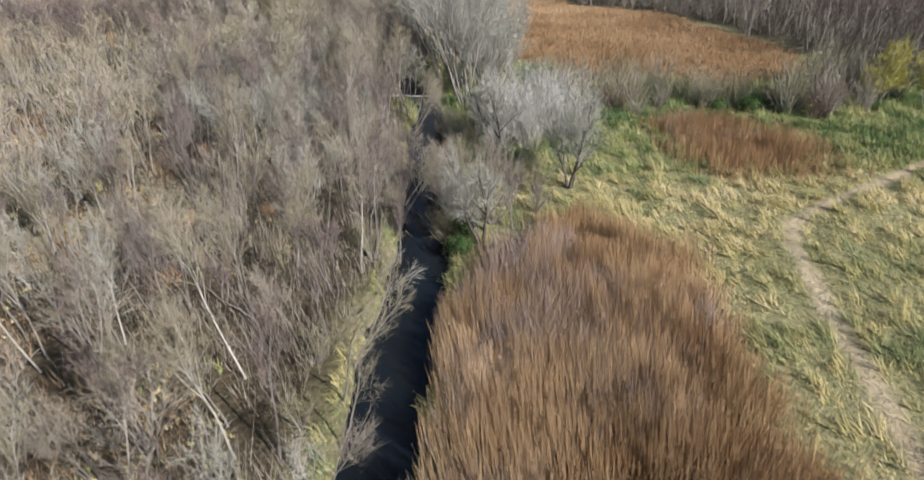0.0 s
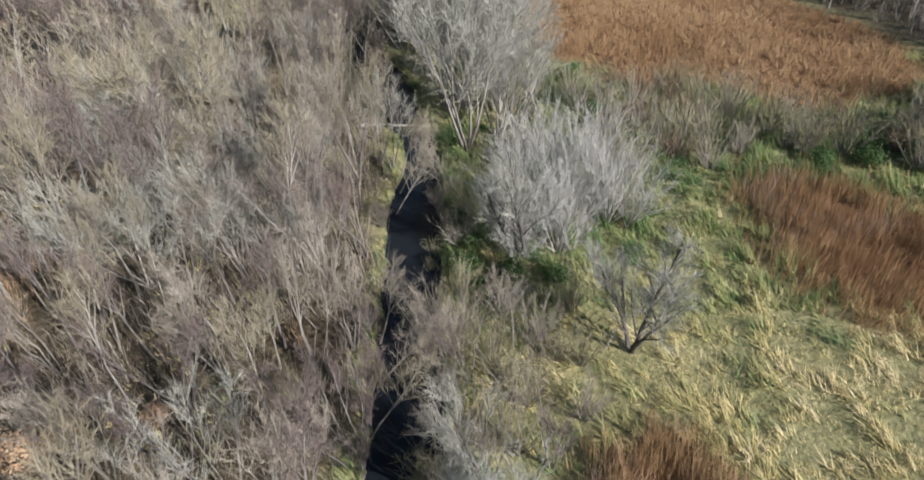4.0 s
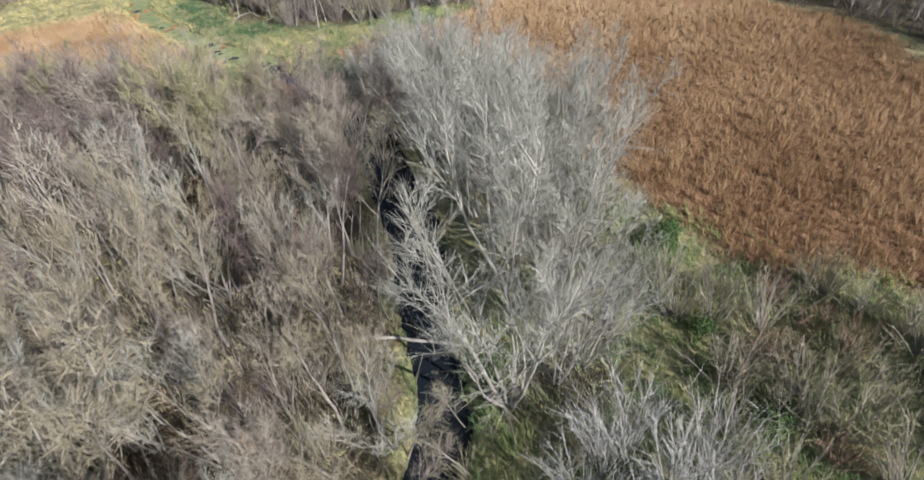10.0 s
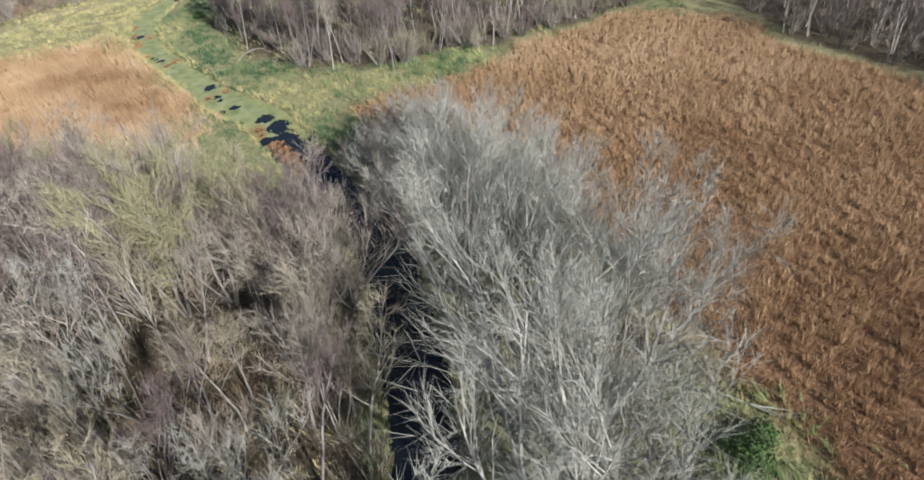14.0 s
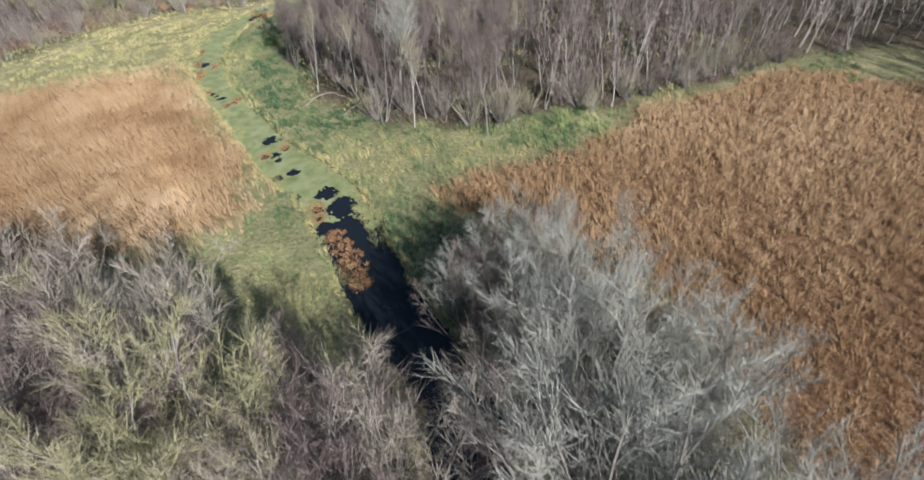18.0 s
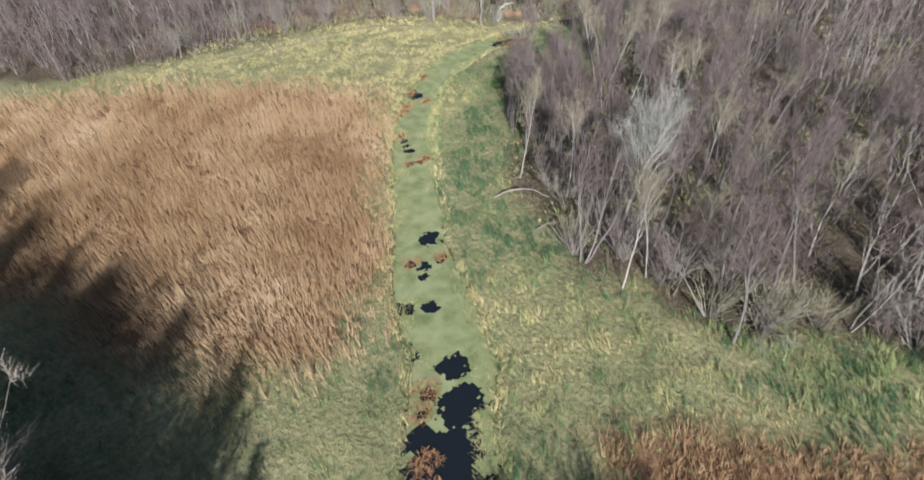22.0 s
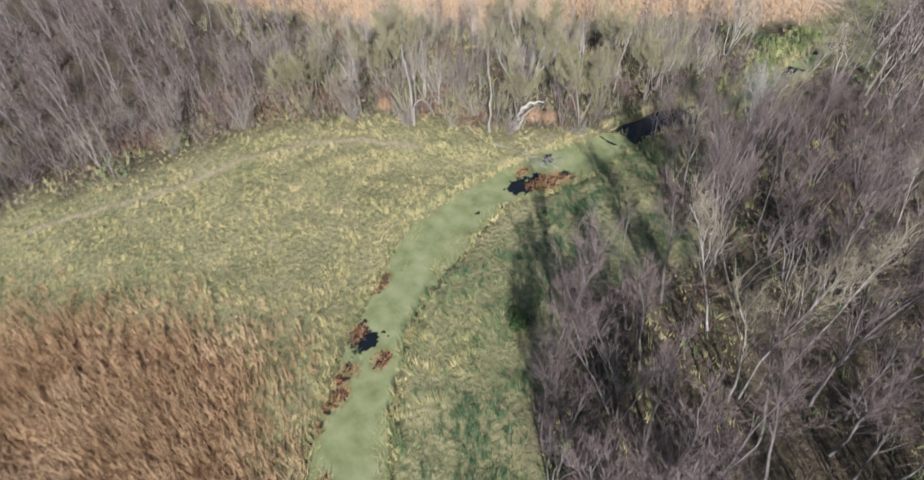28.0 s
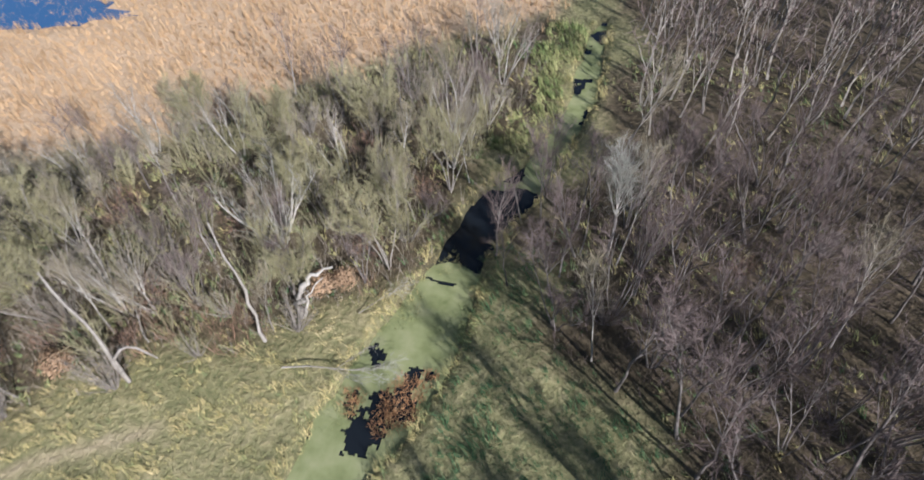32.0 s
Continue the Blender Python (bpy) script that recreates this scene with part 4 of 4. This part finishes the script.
for x, y, turn, size, lean in ((-4.3, 57.2, 30, 0.62, 22), (-4.1, 60.0, 140, 0.7, 18), (-3.9, 62.8, 250, 0.6, 20), (-0.4, 58.6, 80, 0.5, -24), (-0.4, 61.8, 190, 0.55, -20), (-0.8, 65.0, 310, 0.5, -22),
                               (-3.9, 38.5, 10, 0.6, 20), (-4.0, 41.5, 100, 0.65, 24), (-4.1, 44.5, 220, 0.6, 18), (-0.3, 37.5, 60, 0.45, -20), (-0.3, 42.5, 160, 0.5, -24),
                               (-5.5, 14.6, 40, 0.6, 20), (-5.3, 17.4, 130, 0.55, 24), (-5.5, 20.0, 230, 0.6, 18), (-5.4, 22.6, 330, 0.55, 22), (-5.0, 25.4, 70, 0.5, 20)):
    GREY[int(turn) % 4].put(stand(x, y, 0, size, (0, lean)) @ pose(0, 0, 0, 0, 0, turn))
plant([(-5.2, 33), (-3.0, 33), (-2.4, 43), (-4.6, 43)], (-5.5, -2, 33, 44), 1.7, [CLUMP[0], GREY_DIM[1]], (0.45, 0.65), gap=-1.0)
for x, y, turn in ((-22.6, 21.0, 0), (-23.6, 22.4, 90), (-21.6, 23.6, 200), (-24.5, 20.5, 300)):
    POLE[0].put(stand(x, y, turn, 0.8))
plant([(-63.8, 172), (-60, 172), (-57.5, 183), (-62.6, 183)], (-65, -54, 171, 184), 2.1, CLUMP + GREY_DIM, (0.45, 0.7), gap=0.2)
plant([(-70, 174), (-67.5, 175), (-67, 184), (-66, 200), (-71, 200), (-72, 184)], (-73, -60, 172, 202), 2.9, PALE_CLUMP + [CLUMP[0]] + POLE, (0.45, 0.7), gap=0.2)
plant(WOOD_R, (-16, 14, 62, 94), 4.3, WILLOW + CLUMP_GREY[1:], (0.8, 1.15))
plant(WOOD_R, (-16, 14, 94, 118), 3.8, WILLOW + CLUMP_GREY + [GREY[1]], (0.6, 0.85))
plant(WOOD_2, (-62, -18, 129, 166), 3.0, GREY_DIM + CLUMP + GREY_DIM + POLE, (0.75, 1.1))
plant(WOOD_2, (-60, -36, 166, 186), 3.0, GREY_DIM + CLUMP + POLE[:1], (0.65, 1.0), gap=2.0)
plant(WOOD_F, (-94, -62, 156, 182), 3.1, [PALE_CLUMP[0], PALE_CLUMP[1], CLUMP[1], OLIVE[0]] + POLE + GREY[1:] + GREY_DIM[:2], (0.45, 0.72))


def far_trees(name, poly, box, step, keep, twig, label, seed, sizes=(0.65, 1.05), bark=BARK):
    """The rest of a wood, farther off, as one."""
    x, y = scatter(*box, step, 1.0)
    k = inside(x, y, poly, 1.0) & clear(x, y, 1.2) & keep(x, y)
    x, y = x[k], y[k]
    which = rng.integers(3, size=len(x))
    woods, sprays = [], []
    for w in range(3):
        trunks, boughs, spray = bare_tree_arrays(seed + w, tall=10, stems=(1, 2, 1)[w], limbs=8, shoots=3, twigs=5, spread=0.55, twig_wide=0.05, sides=3, thick=0.11)
        wood = joined(trunks + [boughs])
        q = which == w
        args = (x[q], y[q], height(x[q], y[q]), rng.random(q.sum()) * 6.28, sizes[0] + (sizes[1] - sizes[0]) * rng.random(q.sum()))
        woods.append(placed(wood, *args))
        sprays.append(placed(spray, *args))
    stuff(name, *joined(woods), bark, label + ", trunks", "woodland")
    stuff(name, *joined(sprays), twig, label + ", crowns", "woodland")


far_trees("far_woodland", WOOD_L, (-76, -26, 6, 93), 3.5, lambda x, y: (x < -26) & ((y < 91) | (x < -64)) & (vnoise(x, y, 10, 405) > 0.45), TWIG, "leafless grey woodland west of the stream", 400, (0.7, 1.2))
far_trees("far_woodland", WOOD_L, (-76, -26, 6, 93), 3.5, lambda x, y: (x < -26) & ((y < 91) | (x < -64)) & (vnoise(x, y, 10, 405) < 0.47), TWIG_TAN, "leafless tan woodland west of the stream", 403, (0.7, 1.1))
far_trees("far_woodland", WOOD_2, (-62, 44, 130, 222), 3.3, lambda x, y: ((x > -18) | (y > 166)) & ((x > -36) | (y > 186)) & (y < 212) & ((y < 178) | clear(x, y, 3.5)), TWIG_MAUVE, "leafless mauve-grey woodland beyond the reeds", 410, (0.7, 1.1))
far_trees("far_woodland", WOOD_F, (-160, -62, 96, 196), 3.6, lambda x, y: ((x < -94) | (y > 182)) & clear(x, y, 4.0), TWIG_MAUVE, "leafless woodland along the far meadow edge", 420, (0.4, 0.72), BARK_DIM)
far_trees("far_woodland", WOOD_FR, (28, 112, 66, 176), 3.2, lambda x, y: x > 0, TWIG_MAUVE, "dark leafless woodland beyond the reed field", 430, (0.8, 1.2))


def far_thicket(poly, box, step, twig, label, seed, sizes):
    """Low bushes of a far wood, as one."""
    x, y = scatter(*box, step)
    k = inside(x, y, poly, 1.0) & clear(x, y, 4.0)
    x, y = x[k], y[k]
    wood, spray = shrub_arrays(seed, tall=3.6, wide=2.2, stems=10, twigs=13, thick=0.035, fine=0.013)
    both = placed(joined([wood, spray]), x, y, height(x, y), rng.random(len(x)) * 6.28, sizes[0] + (sizes[1] - sizes[0]) * rng.random(len(x)))
    stuff("far_thicket", *both, twig, label, "thicket")


far_thicket(WOOD_F, (-140, -92, 98, 158), 3.0, TWIG_MAUVE, "low mauve-brown thicket along the far meadow edge", 440, (0.7, 1.3))
far_thicket(WOOD_F, (-120, -62, 156, 200), 3.4, TWIG_OLIVE, "olive thicket under the far trees", 441, (0.6, 1.1))
far_thicket(WOOD_FR, (30, 80, 70, 158), 3.0, TWIG, "dull brown thicket before the dark wood", 442, (0.8, 1.4))
far_thicket(WOOD_2, (-18, 34, 138, 178), 4.2, TWIG_MAUVE, "mauve-grey thicket in the wood", 443, (0.7, 1.3))


def shrub_model(seed, label, bark, twig, **how):
    wood, spray = shrub_arrays(seed, **how)
    root = tagged(new("shrub"), label, "shrub", "shrubs")
    new("stool", mesh_of("stool", *wood, bark)).parent = root
    new("crown", mesh_of("crown", *spray, twig)).parent = root
    return root


BUSH_GREY = [Model(lambda k=k: shrub_model(500 + k, "bare grey many-stemmed shrub", BARK, TWIG, tall=3.6, wide=2.0, stems=34, twigs=14)) for k in range(2)]
BUSH_DIM = [Model(lambda k=k: shrub_model(503 + k, "bare mauve-grey shrub at the wood edge", BARK, TWIG_MAUVE, tall=3.6, wide=2.2, stems=34, twigs=16)) for k in range(2)]
BUSH_PALE = [Model(lambda k=k: shrub_model(505 + k, "tall bare shrub with pale silvery twigs", BARK_PALE, TWIG_WHITE, tall=5.0, wide=3.0, stems=22, twigs=26, fine=0.0095)) for k in range(2)]
BUSH_TAN = [Model(lambda k=k: shrub_model(515 + k, "bare shrub with light tan-brown twigs", BARK, TWIG_TAN, tall=3.2, wide=2.2, stems=26, twigs=13)) for k in range(2)]
BUSH_OLIVE = [Model(lambda k=k: shrub_model(510 + k, "bare shrub with olive-yellow twigs", BARK, TWIG_OLIVE, tall=3.2, wide=2.1, stems=34, twigs=14)) for k in range(2)]
LEAF = material("green_leaves", [(0.025, 0.055, 0.015), (0.055, 0.10, 0.03), (0.11, 0.16, 0.05)], scale=1.5, transmit=0.2)


def leafy_model(seed, label, tall, wide, leaf=LEAF):
    """A low evergreen bush: stems and a cloud of small leaves."""
    r = np.random.default_rng(seed)
    wood, _ = shrub_arrays(seed, tall=tall, wide=wide, stems=16, twigs=2)
    n = 1100
    d = r.normal(size=(n, 3))
    d /= np.linalg.norm(d, axis=1)[:, None]
    k = (0.45 + 0.55 * r.random(n)) * (0.7 + 0.5 * vnoise(d[:, 0] * 3 + seed, d[:, 1] * 3 + d[:, 2] * 2, 0.8, seed))
    p = np.stack([d[:, 0] * wide * k, d[:, 1] * wide * k, tall * 0.5 + d[:, 2] * tall * 0.5 * k], -1)
    u = np.cross(d + 0.8 * r.normal(size=(n, 3)), r.normal(size=(n, 3)))
    u /= np.linalg.norm(u, axis=1)[:, None]
    w = np.cross(u, d)
    tri = np.stack([p - u * 0.07, p + u * 0.07, p + w * 0.14], 1).reshape(-1, 3)
    root = tagged(new("leafy_shrub"), label, "shrub", "leafy shrubs")
    new("stool", mesh_of("stool", *wood, BARK)).parent = root
    new("foliage", mesh_of("foliage", tri, np.arange(len(tri)).reshape(-1, 3), leaf)).parent = root
    return root


BUSH_GREEN = [Model(lambda k=k: leafy_model(530 + k, "low dark green leafy bush near the stream", (1.5, 1.1)[k], (1.2, 1.5)[k])) for k in range(2)]
for x, y, turn, size in ((0.8, 50.0, 0, 1.1), (2.0, 47.6, 60, 1.0), (3.6, 49.4, 130, 0.9), (1.2, 52.6, 200, 0.9), (6.4, 48.6, 20, 0.9), (0.5, 55.0, 320, 0.8), (15.4, 65.4, 0, 1.3), (16.6, 66.2, 90, 0.9), (13.6, 72.4, 40, 0.9),
                         (12.4, 80.6, 10, 1.2), (13.4, 82.0, 100, 1.0), (0.4, 33.0, 0, 0.9), (0.9, 35.6, 90, 1.0), (-58.0, 150.0, 0, 0.8), (38.0, 62.0, 0, 1.2), (33.0, 61.5, 70, 1.2), (29.5, 62.0, 160, 1.0), (3.0, 69.0, 0, 0.6)):
    BUSH_GREEN[int(turn) % 2].put(stand(x, y, turn, size))
BUSH_RUST = Model(lambda: leafy_model(540, "small bush that keeps its dead orange-brown leaves", 1.8, 1.2, LITTER))
for x, y, turn, size in ((-17.8, 29.5, 0, 1.0), (-28.0, 32.0, 100, 0.9), (-19.5, 37.6, 200, 1.1), (-18.2, 38.6, 30, 0.8), (-14.2, 39.5, 60, 0.7), (-24.0, 52.0, 10, 1.0), (-13.0, 63.0, 150, 0.8), (-30.0, 70.0, 250, 1.0), (-73.2, 168.8, 20, 0.9), (-72.0, 169.6, 90, 0.8), (-85.0, 160.6, 0, 0.9)):
    BUSH_RUST.put(stand(x, y, turn, size))
BUSH_RED = [Model(lambda k=k: shrub_model(520 + k, "bare shrub with russet-brown twigs", BARK_DARK, TWIG_RED, tall=2.6, wide=2.0, stems=32, twigs=14)) for k in range(2)]
plant([(-1.2, 34), (1.5, 35), (1.5, 46), (-1.2, 46)], (-1.5, 2, 34, 47), 1.9, BUSH_GREY + BUSH_OLIVE, (0.9, 1.35), gap=-0.3)
plant([(-0.8, 34), (2.4, 33.5), (5, 38), (4, 43), (-0.6, 43)], (-1, 6, 33, 44), 2.6, [CLUMP[0], CLUMP_GREY[0], GREY[0]], (0.45, 0.7), gap=0.0)
plant([(-0.8, 46), (2, 46), (1.8, 66), (-1, 66)], (-1, 3, 46, 66), 2.6, BUSH_OLIVE + BUSH_GREY, (0.5, 0.9), gap=0.1)
plant([(3, 51.5), (9, 51), (13.5, 54.5), (14, 62), (4, 64)], (2, 16, 50, 65), 2.2, BUSH_PALE * 3 + BUSH_OLIVE, (0.9, 1.3))
plant([(-4.8, 43), (-3.7, 43), (-3.9, 61), (-4.9, 61)], (-5, -3.4, 43, 61), 1.7, BUSH_GREY + BUSH_OLIVE, (0.4, 0.65), gap=-0.7)
plant([(-1.3, 45), (-0.2, 45), (0, 62), (-1, 62)], (-1.6, 0.2, 45, 62), 1.7, BUSH_GREY + BUSH_OLIVE, (0.4, 0.6), gap=-0.7)
plant([(2, 35), (6, 38), (9, 42), (8, 48), (2, 48)], (1, 10, 34, 49), 2.4, BUSH_GREY + BUSH_OLIVE, (0.7, 1.1))
plant([(12, 62), (22, 62), (34, 64), (34, 70), (22, 77), (13, 78)], (10, 36, 60, 80), 2.6, BUSH_TAN * 2 + BUSH_RED + BUSH_OLIVE, (0.95, 1.5))
plant([(-36, 132), (-20, 131.5), (-12, 137), (-3, 143), (12, 157), (10, 161), (-5, 148), (-14, 142), (-22, 136.5), (-36, 137)], (-38, 14, 130, 162), 2.9, BUSH_GREY + BUSH_DIM + BUSH_OLIVE, (0.9, 1.45))
plant([(34, 56), (40, 58), (52, 64), (54, 72), (46, 72), (36, 64)], (33, 56, 54, 74), 2.5, BUSH_GREY + BUSH_OLIVE + BUSH_RED, (1.1, 1.8))
plant(WOOD_L, (-50, -4, 8, 92), 8.5, BUSH_GREY + BUSH_OLIVE, (0.6, 1.1))
plant([(-62, 91), (-20, 92), (-17, 95.5), (-62, 96)], (-62, -17, 90, 97), 4.0, BUSH_DIM + BUSH_OLIVE, (0.8, 1.2))
plant(WOOD_F, (-100, -62, 156, 190), 5.2, BUSH_OLIVE + BUSH_RED + BUSH_GREY, (0.8, 1.4), gap=2.0)
plant([(-98, 127), (-95, 138), (-93, 148), (-84, 158), (-76, 164), (-70, 168), (-74, 170), (-88, 163), (-100, 150), (-104, 130)], (-106, -68, 125, 172), 4.2, BUSH_RED + BUSH_GREY + BUSH_OLIVE, (0.6, 1.1))
plant(WOOD_2, (-62, -10, 130, 180), 9.0, BUSH_DIM + BUSH_RED, (0.6, 1.0))

# ---- fallen and broken wood ----
def log_thing(name, label, mat, lines, seed):
    """A dead trunk with bare boughs, each a list of points with a first radius."""
    r = np.random.default_rng(seed)
    root = tagged(new(name), label, "dead wood", "dead wood")
    for k, (pts, rad) in enumerate(lines):
        p = np.array(pts, float)
        fine = np.array([np.array([np.interp(q, np.linspace(0, 1, len(p)), p[:, c]) for c in range(3)]) for q in np.linspace(0, 1, 9)])
        fine[1:-1] += (0.03 + 0.35 * rad) * r.normal(size=(7, 3))
        radii = rad * np.linspace(1, 0.35, 9) * (1 + 0.12 * r.normal(size=9))
        t = new("trunk" if k == 0 else "bough", mesh_of("limb", *tube(fine, radii, 6), mat, True))
        t.parent = root
    return root


log_thing("fallen_log", "bleached fallen log lying across the stream", BARK_PALE, [([(-8.5, 70.6, 0.3), (-5.8, 70.9, 0.25), (-1.6, 70.6, 0.15)], 0.2)], 1)


def lay(model, base, tip, size, spin):
    """Lays a tree from its base toward its tip."""
    way = Vector(tip) - Vector(base)
    model.put(Matrix.Translation(base) @ way.to_track_quat("Z", "Y").to_matrix().to_4x4() @ pose(0, 0, 0, 0, 0, spin) @ Matrix.Scale(size, 4))


FALLEN = Model(lambda: tree_model(601, "fallen_tree", "bleached dead tree lying with its bare boughs", "dead wood", BARK, TWIG_PALE, tall=8.5, limbs=11, shoots=4, twigs=4, spread=0.7, thick=0.065, first=0.4, twig_wide=0.02))
lay(FALLEN, (-5.6, 26.4, 0.2), (-1.2, 30.8, 0.9), 0.6, 40)
lay(FALLEN, (-5.8, 28.4, -0.1), (-3.2, 34.0, 1.6), 0.55, 200)
log_thing("broken_tree", "snapped white trunk with its top bent to the ground", BARK_PALE,
          [([(-73.7, 167.0, -0.2), (-73.9, 167.3, 1.0), (-73.6, 167.6, 1.7)], 0.24), ([(-73.65, 167.5, 1.6), (-73.0, 168.2, 2.3), (-72.1, 168.9, 2.5)], 0.2), ([(-73.5, 167.1, -0.1), (-73.4, 167.5, 1.2), (-72.6, 168.4, 2.0)], 0.09)], 3)
log_thing("leaning_tree", "grey leaning trunk at the meadow's edge", BARK, [([(-81, 160.8, -0.2), (-82, 161.6, 3), (-84, 162.6, 6.5)], 0.14), ([(-81, 160.8, -0.1), (-81.1, 161.0, 2.2), (-80.0, 161.6, 3.0), (-79.2, 161.8, 1.6)], 0.12)], 4)
log_thing("leaning_tree", "grey-white leaning trunk at the meadow's edge", BARK, [([(-75, 164.8, -0.2), (-76, 166, 3), (-77.6, 167.4, 6.5)], 0.12)], 5)
lay(FALLEN, (-73.0, 163.4, 0.3), (-67.2, 164.8, 0.3), 0.75, 90)
lay(FALLEN, (-70.4, 167.8, 0.1), (-68.0, 169.4, 1.0), 0.42, 20)
lay(FALLEN, (-22.4, 135.8, 0.2), (-16.0, 133.6, 0.6), 0.62, 130)
lay(FALLEN, (-20.2, 135.4, 0.2), (-18.6, 131.0, 0.8), 0.5, 10)
log_thing("fallen_bough", "bleached curved bough lying at the wood's edge", BARK, [([(-43.2, 133.4, 0.1), (-42.0, 134.0, 1.1), (-40.4, 135.6, 1.2), (-39.6, 136.6, 0.2)], 0.08)], 7)
log_thing("fallen_bough", "bleached curved bough lying at the wood's edge", BARK, [([(-37.6, 131.8, 0.1), (-36.9, 132.8, 0.7), (-36.2, 134.0, 0.9), (-35.6, 135.0, 0.1)], 0.06)], 8)
